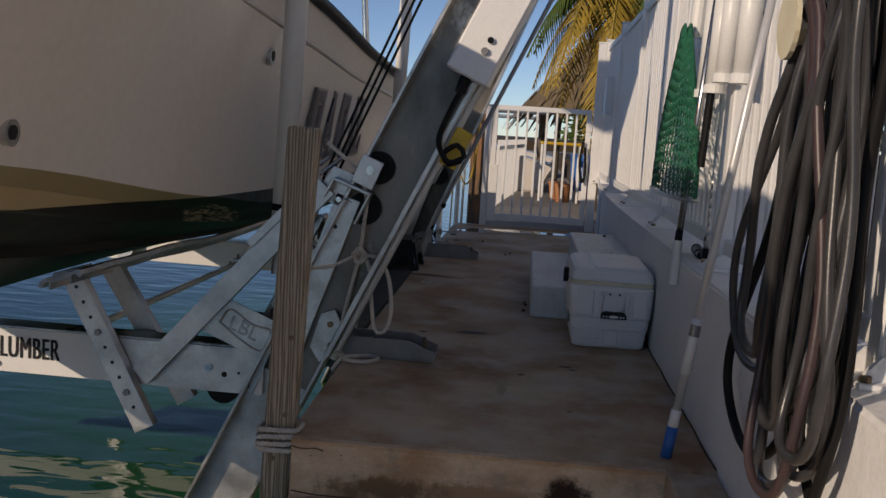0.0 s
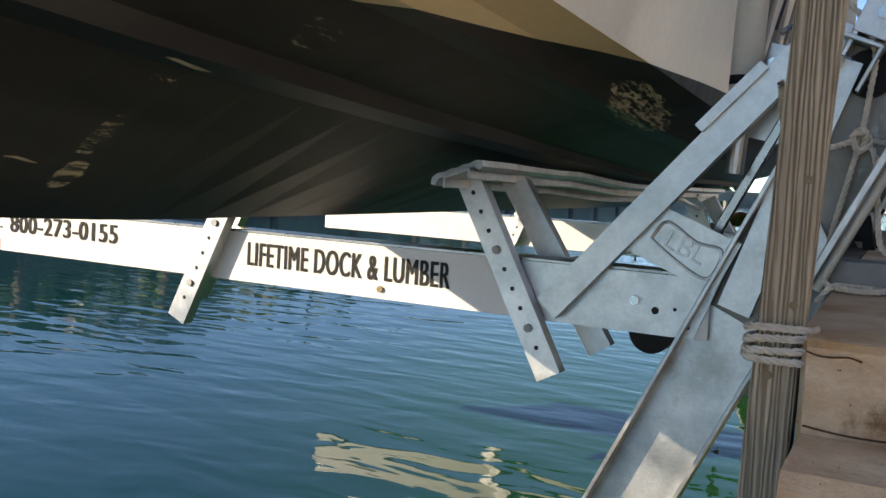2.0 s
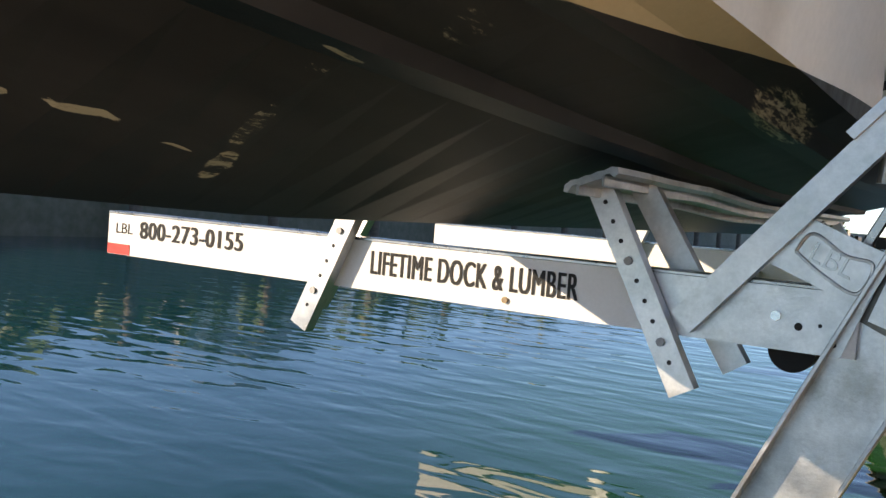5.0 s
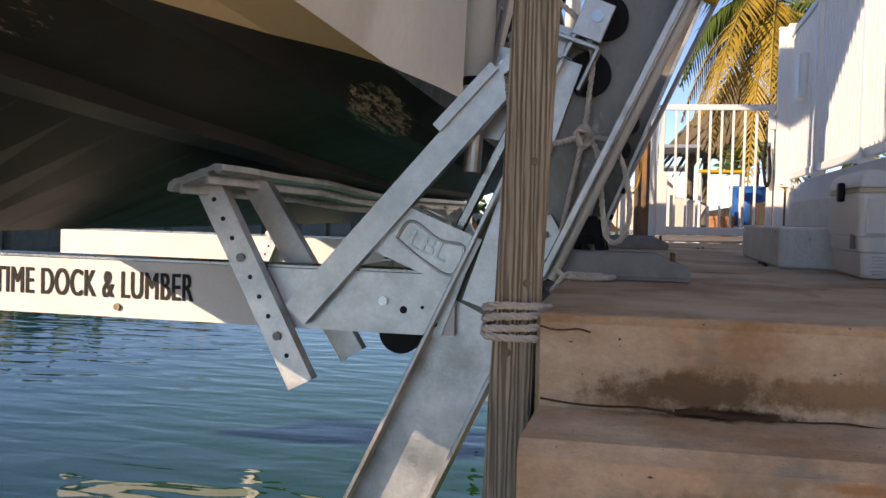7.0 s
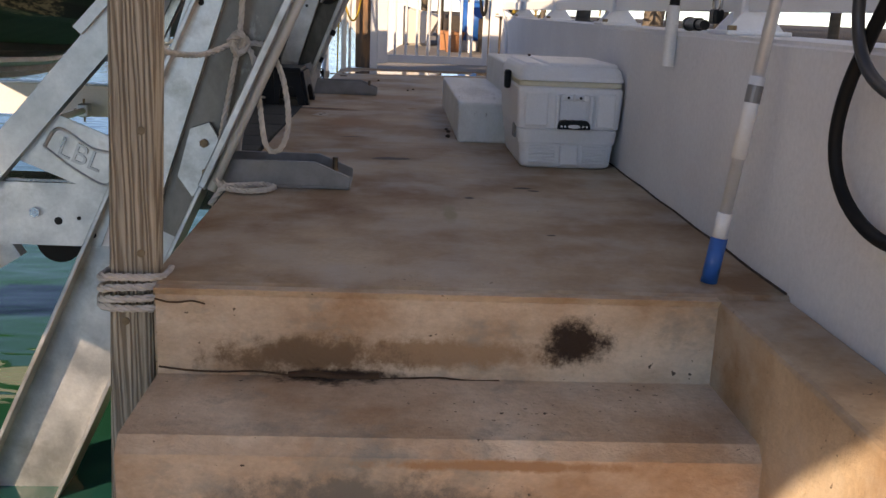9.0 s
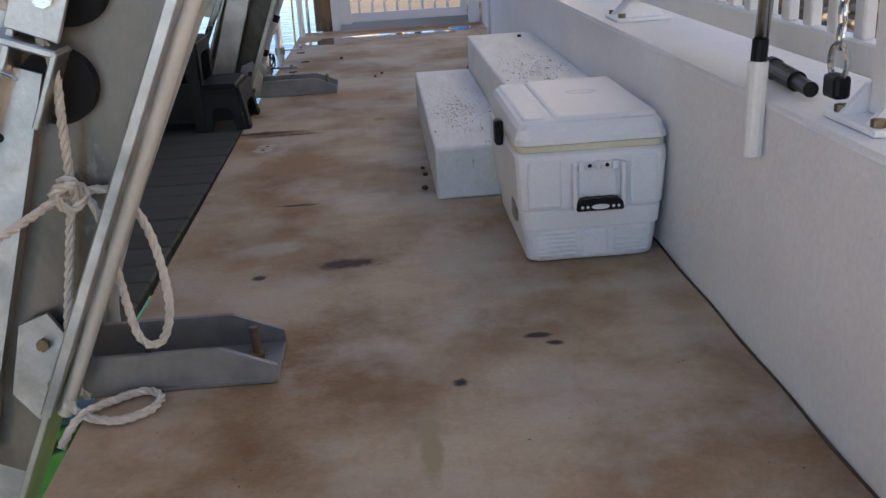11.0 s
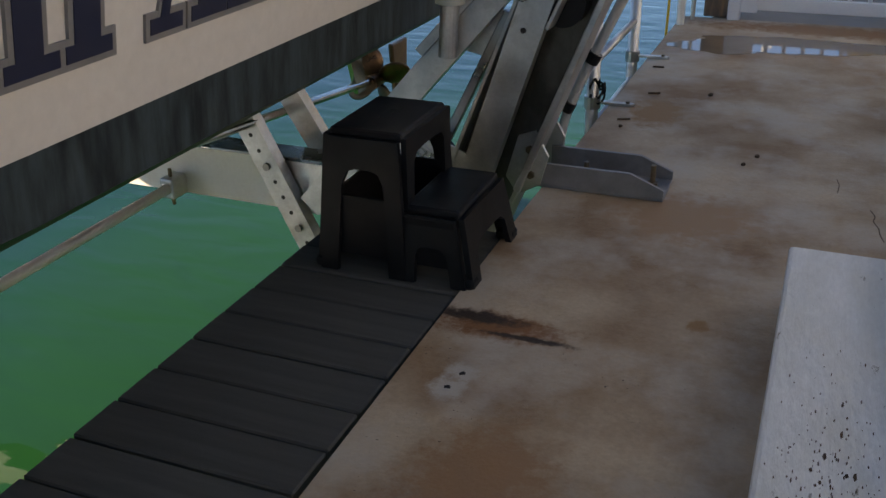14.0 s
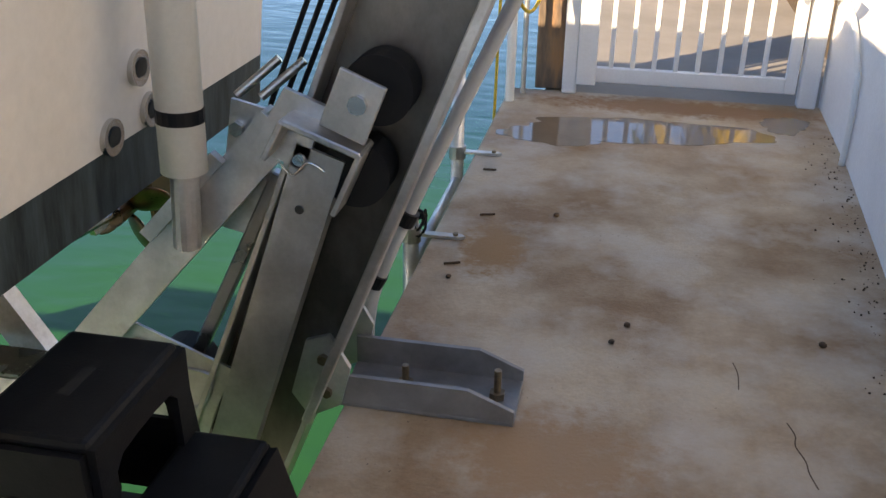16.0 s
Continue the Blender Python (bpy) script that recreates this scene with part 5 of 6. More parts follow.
for x, w, z, m, lab in ((-0.333, 0.033, 1.2, M_WHITE, "white square gate post"), (0.745, 0.04, 1.87, M_WHITE, "tall white square gate post against the railing")):
    p = thing("gate_post", lab, "gate post", "gate posts")
    part("post", box(x - w, x + w, 9.9, 9.97, 0.0, z, 0.005, 1), m, p)
    part("cap", box(x - w - 0.006, x + w + 0.006, 9.894, 9.976, z, z + 0.02, 0.005, 1), m, p)
p = thing("pillar", "rust-brown timber pillar beside the gate", "pillar")
part("pillar", box(-0.50, -0.36, 9.96, 10.1, 0.0, 1.25, 0.008), M_BROWNP, p)
for x, y in ((-0.59, 9.72), (-0.545, 9.86)):
    p = thing("edge_pole", "white pole standing at the walkway edge", "pole", "edge poles")
    part("pole", rod((x, y, 0.0), (x, y, 1.15), 0.022 if y < 9.8 else 0.012), M_PVC if y < 9.8 else M_ALU, p)
# swim ladder standing in the water at the walkway edge
p = thing("dock_ladder", "galvanised pipe ladder standing in the water by the walkway edge", "ladder")
for y in (8.15, 8.95):
    part("upright", rod((-0.69, y, -1.6), (-0.69, y, 0.78), 0.026, None, 16), M_ALU, p, "", True)
    clip_arm = part("clip", prism([(-0.67, y - 0.014), (-0.53, y - 0.014), (-0.515, y), (-0.53, y + 0.014), (-0.67, y + 0.014)], "z", 0.002, 0.012), M_ALU, p)
    part("bolt_head", nut(-0.545, y, 0.012, 0.009, 0.008), M_BOLT, clip_arm)
    part("collar", rod((-0.69, y, -0.02), (-0.69, y, 0.03), 0.034, None, 16), M_ALUD, p)
for k in range(7):
    part("rung", rod((-0.69, 8.17, 0.45 - 0.28 * k), (-0.69, 8.93, 0.45 - 0.28 * k), 0.018, None, 10), M_ALU, p, "", True)
p = thing("conduit", "grey conduit with black clamps beside the far lift column", "pipe")
part("pipe", tube([(0.32, 7.45, 2.25), (-0.1, 7.45, 1.33), (-0.305, 7.45, 0.876), (-0.50, 7.45, 0.45), (-0.585, 7.45, 0.25), (-0.625, 7.45, 0.13), (-0.637, 7.45, 0.0), (-0.64, 7.45, -0.2), (-0.64, 7.45, -1.6)], 0.0165, None, 12), M_CONDUIT, p, "", True)
for z in (0.20, 0.37):
    x = -0.613 + (z - 0.2) * 0.455
    k = part("clamp", rod((x - 0.008, 7.45, z - 0.016), (x + 0.008, 7.45, z + 0.016), 0.026, None, 14), M_BLACKP, p, "black clamp")
    part("ear", box(x - 0.055, x - 0.01, 7.43, 7.47, z - 0.012, z + 0.014, 0.004, 1), M_BLACKP, k)


# ---- things on the wall and railing ----
def hoses():
    rng = random.Random(4)
    h = thing("hose_coil", "thick bundle of grey and black hoses hung on a railing hook", "hose coil")
    # each loop: foot y and z, reach of its two legs (away from and towards the steps), where the bulge is widest
    loops = ((2.62, 0.205, 0.33, 0.36, 2.2), (2.55, 0.43, 0.36, 0.30, 2.6), (2.50, 0.47, 0.22, 0.22, 3.0), (2.37, 0.40, 0.24, 0.26, 2.4), (2.30, 0.24, 0.17, 0.27, 2.0),
             (2.20, 0.25, 0.20, 0.24, 1.6), (2.26, 0.30, 0.11, 0.22, 2.2), (2.14, 0.31, 0.13, 0.20, 1.6), (2.31, 0.36, 0.10, 0.16, 2.4), (2.10, 0.27, 0.17, 0.20, 1.5),
             (2.22, 0.42, 0.08, 0.20, 2.0), (2.02, 0.38, 0.12, 0.14, 1.4), (2.16, 0.34, 0.06, 0.14, 2.0))
    for k, (yb, drop, wa, wb, sag) in enumerate(loops):
        m = M_HOSER if k == 5 else M_HOSE if k % 3 else M_RUBBER
        x = 0.672 - 0.026 * (k % 3) - 0.006 * (k % 2)
        yt = 2.34 - 0.036 * k + rng.uniform(-0.02, 0.02)
        top = 1.24 + rng.uniform(-0.02, 0.05)
        pts = []
        for i in range(27):
            a = 2 * math.pi * i / 26
            low = (1 - math.cos(a)) / 2
            side = wa if math.sin(a) > 0 else wb
            pts.append((x + 0.012 * math.sin(a * 2 + k) + 0.006 * math.sin(5 * a + 2 * k), yt + (yb - yt) * low ** 0.8 + side * math.sin(a) * (0.25 + 0.95 * low ** sag) + 0.012 * math.sin(3 * a + 1.7 * k),
                        (top + drop) / 2 + (top - drop) / 2 * math.cos(a)))
        part("loop", tube(pts, 0.0105 if k % 2 else 0.012, None, 10), m, h, "", True)
    hook = thing("hose_hook", "pale rounded hose hook on the railing", "hook")
    part("hook", rod((0.80, 2.33, 1.20), (0.60, 2.33, 1.20), 0.05, None, 20), M_GASKET, hook)
    part("lip", rod((0.605, 2.33, 1.20), (0.595, 2.33, 1.20), 0.075, None, 20), M_GASKET, hook)
hoses()

def pole_with_handle():
    p = thing("boat_pole", "long aluminium pole with a blue grip leaning on the railing", "pole")
    a, b = Vector((0.565, 3.10, 0.0)), Vector((0.795, 3.13, 1.75))
    d = b - a
    part("shaft", rod(a + d * 0.05, b, 0.0125, None, 16), M_POLE, p, "", True)
    part("grip", rod(a, a + d * 0.055, 0.0175, None, 16), M_BLUE, p, "blue rubber grip", True)
    part("collar", rod(a + d * 0.055, a + d * 0.085, 0.0155, None, 16), M_PVC, p, "", True)
    part("sleeve", rod(a + d * 0.15, a + d * 0.245, 0.0155, None, 16), M_PVC, p, "white sleeve with a worn sticker", True)
    part("sticker", rod(a + d * 0.215, a + d * 0.235, 0.0158, None, 16), M_BRKT, p)
pole_with_handle()

t = thing("telescopic_pole", "steel telescopic pole with a white socket hung on the railing", "pole")
part("shaft", rod((0.686, 3.98, 0.60), (0.738, 3.94, 1.5), 0.013, None, 14), M_STEEL, t, "", True)
part("collar", rod((0.684, 3.98, 0.572), (0.686, 3.98, 0.61), 0.0145, None, 14), M_BLACKP, t, "black collar")
part("socket", rod((0.680, 3.98, 0.40), (0.684, 3.98, 0.572), 0.018, None, 14), M_PVC, t, "white plastic socket")

for k, (y, z, r) in enumerate(((4.02, 1.32, 0.04), (3.86, 1.33, 0.036), (3.70, 1.36, 0.034), (3.40, 1.34, 0.036))):
    p = thing("rod_holder", "white pipe rod holder strapped to the railing", "rod holder", "rod holders")
    part("pipe", rod((0.745, y, z - 0.19), (0.755, y, z + 0.24), r, None, 18), M_PVC, p, "", True)
    part("rim", rod((0.7445, y, z - 0.20), (0.745, y, z - 0.17), r + 0.007, None, 18), M_PVC, p)
    part("strap", box(0.74, 0.80, y - 0.01, y + 0.01, z, z + 0.03), M_BLACKP, p)
r = thing("fishing_rod", "black-gripped fishing rod standing in a holder", "fishing rod")
part("grip", rod((0.72, 3.86, 0.86), (0.735, 3.86, 1.18), 0.015), M_BLACKP, r)
part("blank", rod((0.735, 3.86, 1.18), (0.78, 3.86, 2.3), 0.006), M_BLACKP, r)

def net():
    n = thing("landing_net", "green mesh landing net hanging on the railing", "net")
    top, rows, cols = 1.42, 34, 40
    bm = bmesh.new()
    grid = []
    for i in range(rows + 1):
        f = i / rows
        z = top - 0.68 * f
        w = 0.06 + 0.47 * min(1, f * 1.15) ** 0.9
        row = []
        for j in range(cols):
            a = 2 * math.pi * j / cols
            row.append(Vector((0.70 + 0.055 * math.cos(a) * min(1, 0.3 + f), 4.36 + w * math.sin(a) + 0.02 * math.sin(3 * a + 5 * f), z + 0.012 * math.sin(4 * a + 9 * f))))
        grid.append(row)
    def thread(p, q):
        d = (q - p).normalized()
        u = d.orthogonal().normalized() * 0.0022
        w = d.cross(u)
        a = [bm.verts.new(p + o) for o in (u, w, -u - w)]
        b = [bm.verts.new(q + o) for o in (u, w, -u - w)]
        for k in range(3):
            bm.faces.new((a[k], a[(k + 1) % 3], b[(k + 1) % 3], b[k]))
    for i in range(rows):
        for j in range(cols):
            s = (i % 2)
            thread(grid[i][j], grid[i + 1][(j + s) % cols])
            thread(grid[i][j], grid[i + 1][(j + s - 1) % cols])
    part("mesh", bm, M_NET, n)
    part("hoop", tube([(0.70 + 0.06 * math.cos(a), 4.36 + 0.51 * math.sin(a), 0.735) for a in [2 * math.pi * i / 16 for i in range(17)]], 0.008), M_ALU, n)
    part("handle", rod((0.74, 4.36, 1.38), (0.76, 4.34, 1.9), 0.03), M_PVC, n)
net()

t = thing("torch", "short black tube lying on the wall cap", "torch")
part("barrel", rod((0.775, 4.02, 0.522), (0.79, 4.16, 0.522), 0.019, None, 16), M_BLACKP, t)
part("head", rod((0.79, 4.16, 0.522), (0.7935, 4.19, 0.522), 0.0215, None, 16), M_BLACKP, t)
part("cap", rod((0.765, 3.94, 0.522), (0.775, 4.02, 0.522), 0.014, None, 16), M_BLACKP, t)
t = thing("shackle_chain", "steel swivel and shackle hanging from the railing", "chain")
for k in range(6):
    part("link", tube([(0.765, 3.845 + 0.010 * math.cos(a), 0.80 - 0.035 * k + 0.02 * math.sin(a)) for a in [2 * math.pi * i / 10 for i in range(11)]], 0.003, None, 6), M_STEEL, t)
part("shackle", tube([(0.765, 3.845 + 0.03 * math.sin(a), 0.585 - 0.03 * math.cos(a)) for a in [2 * math.pi * i / 14 for i in range(15)]], 0.005, None, 8), M_STEEL, t)
part("weight", box(0.75, 0.78, 3.82, 3.87, 0.525, 0.565, 0.008), M_BLACKP, t)

b = thing("utility_box", "white utility box on the railing near the gate", "box")
part("box", box(0.74, 0.80, 8.9, 9.15, 1.15, 1.5, 0.012), M_WHITE, b)
part("lid", box(0.732, 0.741, 8.91, 9.14, 1.16, 1.49, 0.004, 1), M_WHITE, b)
p = thing("water_pipe", "grey pipe with a white elbow along the wall foot", "pipe")
part("pipe", tube([(0.775, 9.15, 0.0), (0.775, 9.15, 0.22), (0.775, 9.2, 0.36), (0.775, 9.42, 0.50), (0.78, 9.7, 0.56)], 0.012), M_PVC, p, "", True)
h = thing("wall_hose", "black hose looped beside the gate", "hose")
part("hose", tube([(0.62, 9.88, 0.9), (0.6, 9.86, 0.7), (0.63, 9.86, 0.5), (0.66, 9.87, 0.6), (0.64, 9.86, 0.85)], 0.014), M_RUBBER, h, "", True)
y_rope = thing("yellow_line", "thin yellow line hanging by the pillar", "rope")
part("line", tube([(-0.62, 9.6, 1.2), (-0.6, 9.6, 0.8), (-0.56, 9.62, 0.5), (-0.5, 9.7, 0.42), (-0.45, 9.8, 0.6), (-0.42, 9.95, 1.1)], 0.008), M_YELLOW, y_rope, "", True)
part("line", tube([(-0.62, 9.58, 0.8), (-0.63, 9.56, 0.3), (-0.64, 9.55, -0.5)], 0.007), M_YELLOW, y_rope, "", True)
blk = thing("black_cord", "tangled black cord tied to the dock rail", "rope")
rng = random.Random(8)
part("cord", tube([(-0.675 + rng.uniform(-0.035, 0.035), 8.15 + rng.uniform(-0.03, 0.03), 0.07 + rng.uniform(-0.07, 0.05)) for _ in range(22)], 0.005, None, 6), M_BLACKP, blk)

# ---- marks and litter on the walkway ----
def blotch(name, x, y, rx, ry, m, lab, seed, z=0.0008, ragged=0.35):
    rg = random.Random(seed)
    bm = bmesh.new()
    n = 64
    ph = [rg.uniform(0, 6.283) for _ in range(4)]
    vs = []
    for i in range(n):
        a = 2 * math.pi * i / n
        k = 1 + ragged * (0.5 * math.sin(2 * a + ph[0]) + 0.45 * math.sin(3 * a + ph[1]) + 0.3 * math.sin(7 * a + ph[2]) + 0.2 * math.sin(13 * a + ph[3]))
        vs.append(bm.verts.new((x + rx * k * math.cos(a), y + ry * k * math.sin(a), z)))
    bm.faces.new(vs)
    r = bmesh.ops.extrude_face_region(bm, geom=list(bm.faces))
    bmesh.ops.translate(bm, verts=[v for v in r["geom"] if isinstance(v, bmesh.types.BMVert)], vec=(0, 0, -0.003))
    tagged(done(name, bm, m), lab, "stain", "stains on the walkway", "structure")
for x, y in ((-0.490, 6.025), (-0.478, 6.085)):
    blotch("hole", x + 0.004, y, 0.006, 0.006, M_INK, "small bolt hole", int(y * 77), 0.0018)
rng = random.Random(11)
def seedpod(x, y, r, z=0.0):
    bm = bmesh.new()
    bmesh.ops.create_icosphere(bm, subdivisions=2, radius=r, matrix=Matrix.Translation((x, y, z + r * 0.62)) @ Matrix.Diagonal((1, 1.25, 0.7, 1)))
    for v in bm.verts:
        v.co += Vector((rng.uniform(-1, 1), rng.uniform(-1, 1), rng.uniform(-1, 1))) * r * 0.1
    tagged(done("seed_pod", bm, M_STAIN, None, "", True), "small dark fallen seed pod on the concrete", "seed pod", "fallen seed pods")
for x, y in ((-0.001, 7.705), (-0.038, 7.61), (-0.251, 8.40), (-0.515, 7.88), (0.12, 5.30), (0.125, 5.56), (0.13, 5.47), (0.62, 6.55), (0.49, 7.71)):
    seedpod(x, y, rng.uniform(0.007, 0.011), 0.305 if (x, y) == (0.62, 6.55) else 0.0)
bm = bmesh.new()
for i in range(240):
    y = rng.uniform(6.9, 9.5)
    x = 0.695 + 0.09 * max(0.0, (y - 7.6) / 1.6) - abs(rng.gauss(0, 0.06))
    r = rng.uniform(0.001, 0.0038)
    bmesh.ops.create_icosphere(bm, subdivisions=1, radius=r, matrix=Matrix.Translation((x, y, r * 0.7)))
tagged(done("grit", bm, M_STAIN), "dark grit and leaf litter along the wall foot", "litter", "", "stuff")
for x, y, a in ((-0.545, 7.96, 0.4), (-0.56, 8.78, 0.1), (-0.50, 8.35, 0.3)):
    tagged(done("twig", rod((x, y, 0.004), (x + 0.05 * math.cos(a), y + 0.05 * math.sin(a), 0.004), 0.004, None, 6), M_STAIN), "small dark twig at the walkway edge", "twig", "fallen twigs")
crack_pts = [(0.36, 7.345), (0.372, 7.30), (0.368, 7.26), (0.382, 7.21), (0.384, 7.17), (0.395, 7.12)]
tagged(done("crack", tube([(x, y, -0.0005) for x, y in crack_pts], 0.002, None, 5), M_STAIN), "thin dark crack in the concrete", "crack", "cracks", "structure")
tagged(done("crack", tube([(0.26, 7.58, -0.0005), (0.268, 7.53, -0.0005), (0.265, 7.46, -0.0005)], 0.0018, None, 5), M_STAIN), "thin dark crack in the concrete", "crack", "cracks", "structure")
tagged(done("crack", tube([(0.700 - 0.004 * (i % 2), 3.02 + 0.2 * i, 0.0005) for i in range(20)], 0.0035, None, 5), M_STAIN), "dark joint between walkway and wall", "joint", "", "structure")
for a, b, r in (((-0.553, 2.981, -0.170), (-0.30, 2.980, -0.178), 0.002), ((-0.30, 2.980, -0.178), (-0.12, 2.980, -0.181), 0.007), ((-0.12, 2.980, -0.181), (0.12, 2.980, -0.182), 0.002), ((-0.556, 2.979, -0.030), (-0.46, 2.979, -0.034), 0.0018), ((-0.556, 2.6825, -0.305), (-0.33, 2.6825, -0.312), 0.0022)):
    mid = [Vector(a).lerp(Vector(b), f) + Vector((0, 0, 0.003 * math.sin(17 * f + 9 * a[0]))) for f in (0, 0.25, 0.5, 0.75, 1)]
    tagged(done("crack", tube(mid, r, None, 6), M_STAIN), "dark rusty crack along the foot of the step", "crack", "cracks", "structure")
# flecks of bare concrete on the painted steps
bm = bmesh.new()
for i in range(640):
    up = rng.random() < 0.5
    x = rng.gauss(0.55, 0.06) if up else rng.gauss(0.27, 0.05)
    y = rng.gauss(5.68, 0.2)
    if (up and not 0.42 < x < 0.69) or (not up and not 0.16 < x < 0.39) or not 5.22 < y < 6.4:
        continue
    r = rng.uniform(0.0005, 0.0015) * (2.4 if rng.random() < 0.1 else 1)
    z = 0.3055 if up else 0.1685
    k = rng.uniform(1.2, 4.5)
    prism([(x - r, y), (x - r * 0.2, y - r * k), (x + r * 0.9, y - r * 0.3 * k), (x + r * 0.6, y + r * k), (x - r * 0.5, y + r * 0.8 * k)], "z", z - 0.002, z + 0.0005, bm)
tagged(done("paint_chips", bm, M_STAIN), "dark chips where the step paint has worn off", "paint chips", "", "stuff")
# wet patch by the gate
M_WET = mat("thin_puddle", (0.24, 0.17, 0.11), 0.04, alt=(0.2, 0.13, 0.08), scale=3, grain=40, bump=0.0, rough_var=0.02)
blotch("puddle", 0.03, 9.40, 0.50, 0.17, M_WET, "shallow puddle on the walkway before the gate", 31, 0.0015, 0.16)
blotch("puddle", -0.36, 9.25, 0.2, 0.12, M_WET, "thin film of water beside the puddle", 12, 0.0012, 0.2)
blotch("puddle", 0.62, 9.62, 0.1, 0.12, M_WET, "thin film of water by the wall foot", 15, 0.0012, 0.25)

# ---- beyond the gate: hut, palm, barrels, planters ----
def palm(x, y, h, yellow, seed):
    rg = random.Random(seed)
    t = thing("palm_tree", "coconut palm with green and yellowing fronds", "palm tree", "palm trees")
    part("trunk", tube([(x, y, 0.0), (x + 0.1, y, h * 0.4), (x + 0.05, y, h * 0.8), (x, y, h)], 0.14, None, 10), M_BARK, t, "", True)
    for k in range(26):
        az = 2.399 * k + rg.uniform(-0.2, 0.2)
        rise = rg.uniform(-0.75, 1.0)
        ln = rg.uniform(1.6, 2.3)
        yel = rise < yellow
        bm = bmesh.new()
        spine = []
        for i in range(15):
            s = i / 14
            r = ln * s * (1 - 0.25 * s * (1 - min(rise, 0.5)))
            z = h + ln * (rise * s - (0.9 + 0.4 * (rise > 0)) * s * s)
            spine.append(Vector((x + r * math.cos(az) * (0.6 if rise < -0.3 else 1), y + r * math.sin(az) * (0.6 if rise < -0.3 else 1), z)))
        side = Vector((-math.sin(az), math.cos(az), 0))
        for i in range(1, 14):
            for sub in range(3):
                f = sub / 3
                p = spine[i] * (1 - f) + spine[i + 1 if i < 14 else 14] * f if i < 14 else spine[i]
                d = (spine[min(i + 1, 14)] - spine[i - 1]).normalized()
                for sg in (1, -1):
                    L = 0.55 * math.sin(math.pi * (0.12 + 0.85 * i / 14)) * rg.uniform(0.8, 1.1)
                    tip = p + side * sg * L * 0.65 + d * L * 0.45 + Vector((0, 0, -L * rg.uniform(0.35, 0.8)))
                    w = d * 0.022
                    bm.faces.new([bm.verts.new(p - w), bm.verts.new(p + w), bm.verts.new((p + tip) / 2 + w * 0.9 + Vector((0, 0, 0.03))), bm.verts.new(tip), bm.verts.new((p + tip) / 2 - w * 0.9 + Vector((0, 0, 0.03)))])
        tube(spine[::2], 0.014, bm, 5)
        part("frond", bm, M_FRONDY if yel else M_FROND, t, "yellowing drooping frond" if yel else "")
palm(1.35, 15.6, 3.25, 0.62, 3)
palm(3.2, 14.0, 3.6, -0.35, 5)
palm(3.3, 19.5, 4.4, -0.5, 9)

hut = thing("thatched_hut", "round hut with a shaggy dry thatch roof", "hut")
bm = bmesh.new()
rng = random.Random(2)
for ring in range(9):
    f = ring / 8
    rr, z = 0.12 + 1.15 * f, 2.75 - 1.35 * f
    for k in range(int(16 + 60 * f)):
        a = rng.uniform(0, 6.283)
        L = rng.uniform(0.25, 0.5)
        c, s = math.cos(a), math.sin(a)
        p = Vector((1.1 + rr * c, 18.2 + rr * s, z))
        q = p + Vector((c * L * 0.62, s * L * 0.62, -L * 0.85))
        w = Vector((-s, c, 0)) * rng.uniform(0.02, 0.05)
        n = Vector((c, s, 0.6)) * 0.02
        bm.faces.new([bm.verts.new(v) for v in (p - w, p + w, q + w * 0.5 + n, q - w * 0.5 + n)])
bmesh.ops.create_cone(bm, cap_ends=True, segments=20, radius1=1.28, radius2=0.05, depth=1.4, matrix=Matrix.Translation((1.1, 18.2, 2.05)))
part("roof", bm, M_THATCH, hut)
for a in (0.5, 2.1, 3.7, 5.2):
    part("leg", rod((1.1 + 0.95 * math.cos(a), 18.2 + 0.95 * math.sin(a), 0), (1.1 + 0.95 * math.cos(a), 18.2 + 0.95 * math.sin(a), 1.5), 0.06), M_BARK, hut)

for x, y in ((1.0, 15.2),):
    b = thing("blue_barrel", "bright blue plastic barrel used as a planter", "barrel")
    part("drum", rod((x, y, 0.12), (x, y, 0.68), 0.24, None, 24, 0.26), M_BLUE, b, "", True)
    part("rim", rod((x, y, 0.66), (x, y, 0.69), 0.27, None, 24), M_BLUE, b)
    part("base", rod((x, y, -0.01), (x, y, 0.13), 0.28, None, 24), M_HOUSE, b)
def shrub(x, y, z, r, n, seed, lab):
    rg = random.Random(seed)
    s = thing("shrub", lab, "shrub", "garden shrubs")
    bm = bmesh.new()
    for i in range(n):
        d = Vector((rg.gauss(0, 1), rg.gauss(0, 1), abs(rg.gauss(0, 1)))).normalized()
        p = Vector((x, y, z)) + d * r * rg.uniform(0.3, 1.0)
        L, t = rg.uniform(0.08, 0.2), d.orthogonal().normalized() * 0.025
        q = p + (d + Vector((0, 0, -0.3))).normalized() * L
        bm.faces.new([bm.verts.new(p), bm.verts.new((p + q) / 2 + t), bm.verts.new(q), bm.verts.new((p + q) / 2 - t)])
    part("leaves", bm, M_FROND, s)
    part("stem", rod((x, y, -0.02), (x, y, z + r * 0.5), 0.03), M_BARK, s)
shrub(1.15, 15.6, 0.9, 0.55, 500, 1, "dense green shrub behind the blue barrel")
shrub(1.7, 13.5, 0.9, 0.7, 500, 2, "leafy green garden shrub behind the railing")
shrub(2.2, 9.5, 0.8, 0.6, 400, 6, "leafy green garden shrub behind the railing")
shrub(2.3, 6.5, 0.7, 0.5, 400, 7, "leafy green garden shrub behind the railing")
for i, (x, y) in enumerate(((3.4, 5.2), (4.2, 8.4), (3.6, 3.0), (4.6, 6.4), (3.2, 11.0))):
    shrub(x, y, 0.75, 0.65, 450, 20 + i, "leafy green garden shrub behind the railing")
bm = bmesh.new()
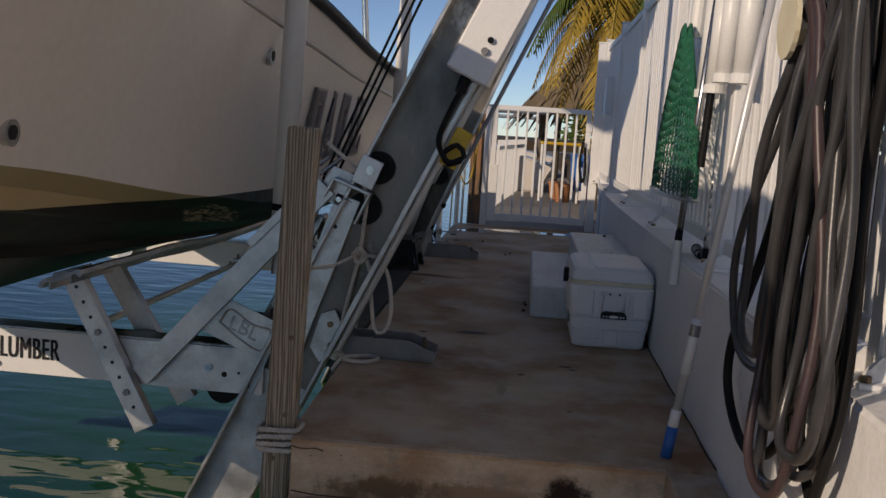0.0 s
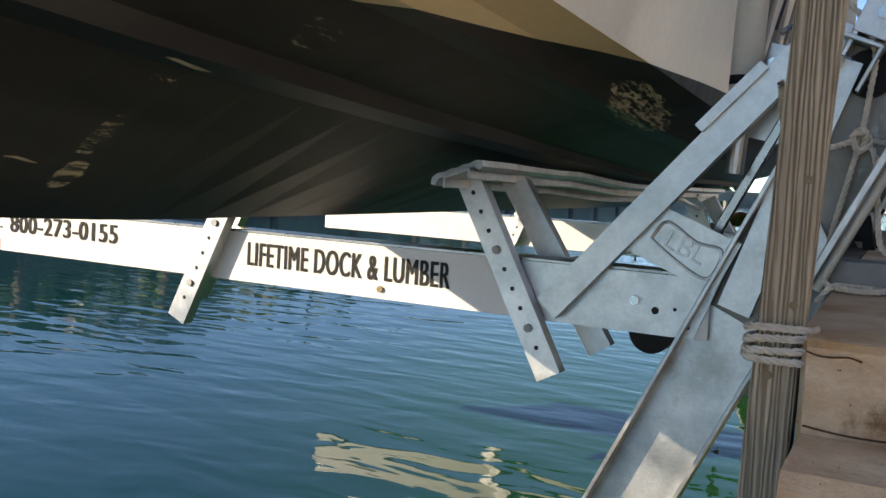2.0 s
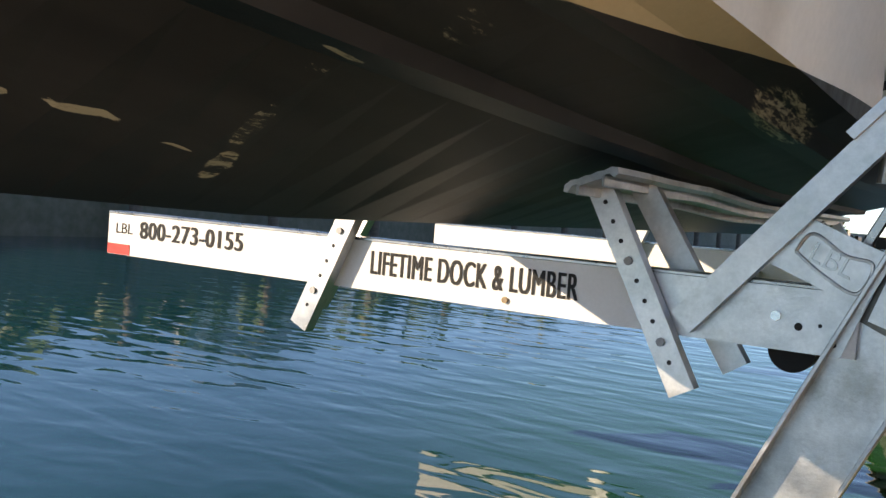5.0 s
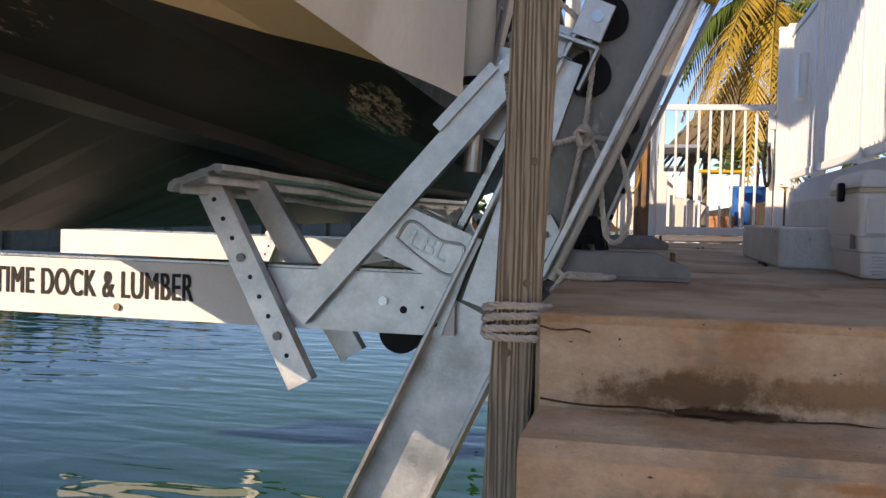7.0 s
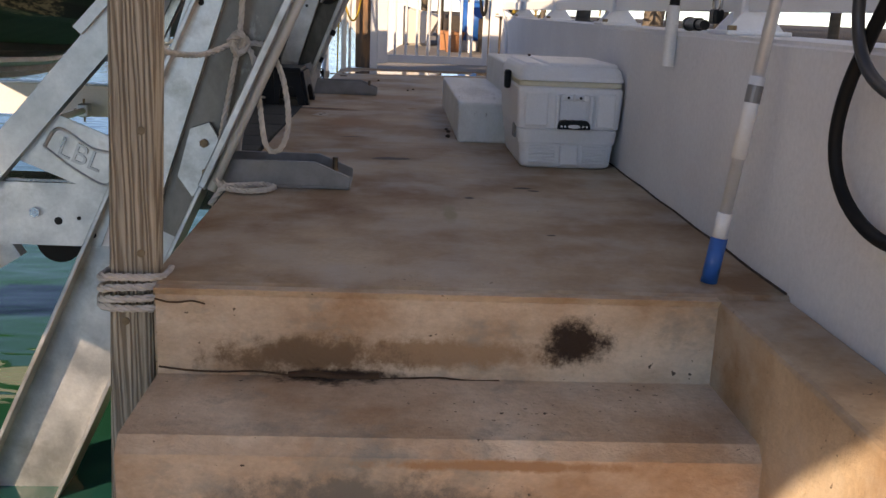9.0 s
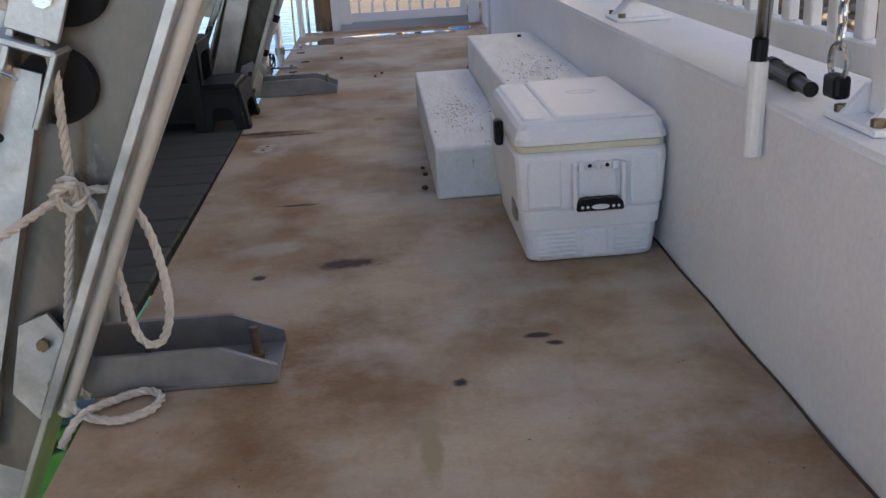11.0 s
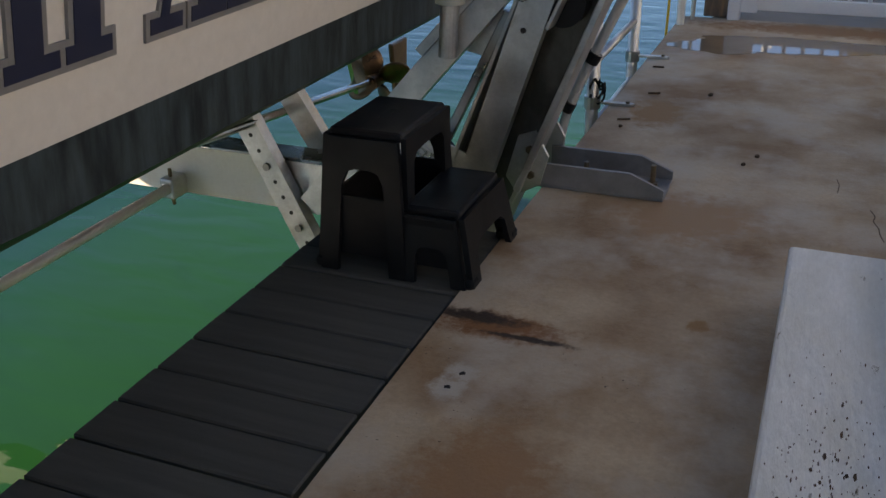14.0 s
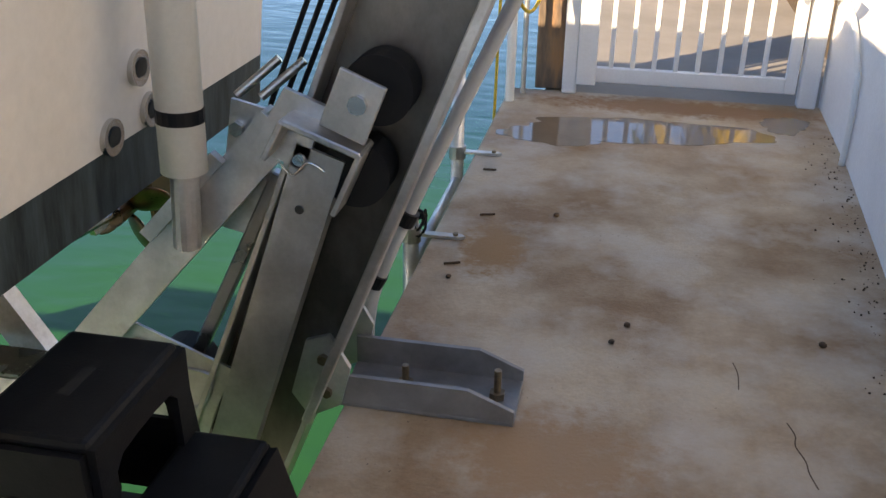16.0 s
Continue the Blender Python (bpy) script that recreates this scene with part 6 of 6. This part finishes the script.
rng = random.Random(17)
for i in range(620):
    x, y, r = 1.03 + abs(rng.gauss(0, 0.35)), rng.uniform(2.6, 7.6), rng.uniform(0.012, 0.032)
    bmesh.ops.create_icosphere(bm, subdivisions=1, radius=r, matrix=Matrix.Translation((x, y, 0.44 + r * 0.35)) @ Matrix.Rotation(rng.uniform(0, 3.1), 4, 'Z') @ Matrix.Diagonal((1.3, 0.9, 0.6, 1)))
tagged(done("river_stones", bm, M_STONES, None, "", True), "brown and grey rounded stones in the bed behind the railing", "stones", "", "stuff")
for x, y in ((0.62, 14.3), (0.55, 14.9)):
    p = thing("flower_pot", "terracotta flower pot beside the path", "pot", "flower pots")
    part("pot", rod((x, y, -0.01), (x, y, 0.24), 0.1, None, 18, 0.14), M_TERRA, p)
    part("rim", rod((x, y, 0.22), (x, y, 0.26), 0.15, None, 18), M_TERRA, p)
f = thing("white_fence", "white picket fence along the water beyond the gate", "fence")
for i in range(16):
    part("picket", box(0.0 + 0.0 * i - 0.32 + 0.02 * i, 0.0 - 0.28 + 0.02 * i, 12.6 + 0.32 * i, 12.66 + 0.32 * i, 0, 0.85), M_WHITE, f)
part("rail", bar((-0.3, 12.5, 0.75), (0.0, 17.7, 0.75), 0.03, 0.05), M_WHITE, f)
c = thing("fish_table", "yellow-topped white fish cleaning table beyond the gate", "table")
part("top", box(0.25, 0.85, 14.0, 14.4, 0.82, 0.86, 0.01), M_YELLOW, c)
for x in (0.28, 0.82):
    for y in (14.03, 14.37):
        part("leg", rod((x, y, 0), (x, y, 0.82), 0.02), M_PVC, c)
for x, y, r in ((-0.1, 16.2, 0.5), (-0.2, 22.0, 0.7)):
    b = thing("moored_boat", "white boat hull stored beyond the gate", "boat", "boats beyond the gate")
    part("hull", prism([(x - r * 1.6, 0.35), (x - r * 1.2, -0.015), (x + r * 0.8, -0.015), (x + r * 1.3, 0.45), (x - r * 1.4, 0.75)], "y", y, y + 1.6, None, 0.04), M_GEL, b)
    part("canopy", box(x - r, x + r, y, y + 1.4, 1.3, 1.36, 0.02), M_ROOF, b)
    for k in (-0.9, 0.9):
        part("canopy_leg", rod((x + r * k, y + 0.1, 0.4), (x + r * k, y + 0.1, 1.31), 0.02), M_STEEL, b)

# ---- houses and docks across the water ----
def house(x, y, w, d, h, m, seed):
    rg = random.Random(seed)
    b = thing("far_house", "pale waterfront house with a metal roof across the canal", "house", "far houses")
    part("wall", box(x - w / 2, x + w / 2, y - d / 2, y + d / 2, 0.2, h, 0.03), m, b)
    part("roof", prism([(y - d / 2 - 0.5, h), (y, h + 1.6), (y + d / 2 + 0.5, h)], "x", x - w / 2 - 0.5, x + w / 2 + 0.5), M_ROOF, b)
    for i in range(4):
        yy = y - d / 2 + d * (i + 0.5) / 4
        wn2 = part("window", box(x + w / 2 - 0.02, x + w / 2 + 0.05, yy - 0.5, yy + 0.5, 1.2, 2.4), M_WHITE, b)
        part("pane", box(x + w / 2 + 0.04, x + w / 2 + 0.06, yy - 0.42, yy + 0.42, 1.28, 2.32), M_DARKGL, wn2)
for i, y in enumerate((8, 21, 35, 50, 66, 84)):
    house(-36 - 2 * (i % 2), y, 8, 10, 3.4 + 0.6 * (i % 3), M_HOUSE, i)
bm = bmesh.new()
rng = random.Random(41)
for i in range(6000):
    y, z = rng.uniform(-10, 118), abs(rng.gauss(0, 1.1))
    x = -21.0 - rng.uniform(0, 9.0) + 1.2 * math.sin(y * 0.45)
    z = min(z, 2.1 + 0.8 * math.sin(y * 0.31) + 0.5 * math.sin(y * 0.83 + 1))
    c, d, e = Vector((x, y, 0.4 + max(z, 0))), Vector((rng.uniform(-1, 1), rng.uniform(-1, 1), rng.uniform(-1, 1))) * 0.6, Vector((rng.uniform(-1, 1), rng.uniform(-1, 1), rng.uniform(-1, 1))) * 0.45
    bm.faces.new([bm.verts.new(c - d), bm.verts.new(c + e), bm.verts.new(c + d), bm.verts.new(c - e)])
tagged(done("far_greenery", bm, M_FROND), "dense dark trees along the far bank of the canal", "trees", "", "stuff")
for i in range(14):
    p = thing("dock_piling", "dark timber piling along the far seawall", "piling", "far pilings")
    part("pile", rod((-16.6, 6 + 4.2 * i, -2.5), (-16.6, 6 + 4.2 * i, 0.9), 0.14), M_BARK, p)
# ---- house behind the walker, which closes the place ----
struct("house_wall", box(6.2, 9, -4, 12, 0.4, 4.5), M_STUCCO, "white house wall behind the garden", "wall")
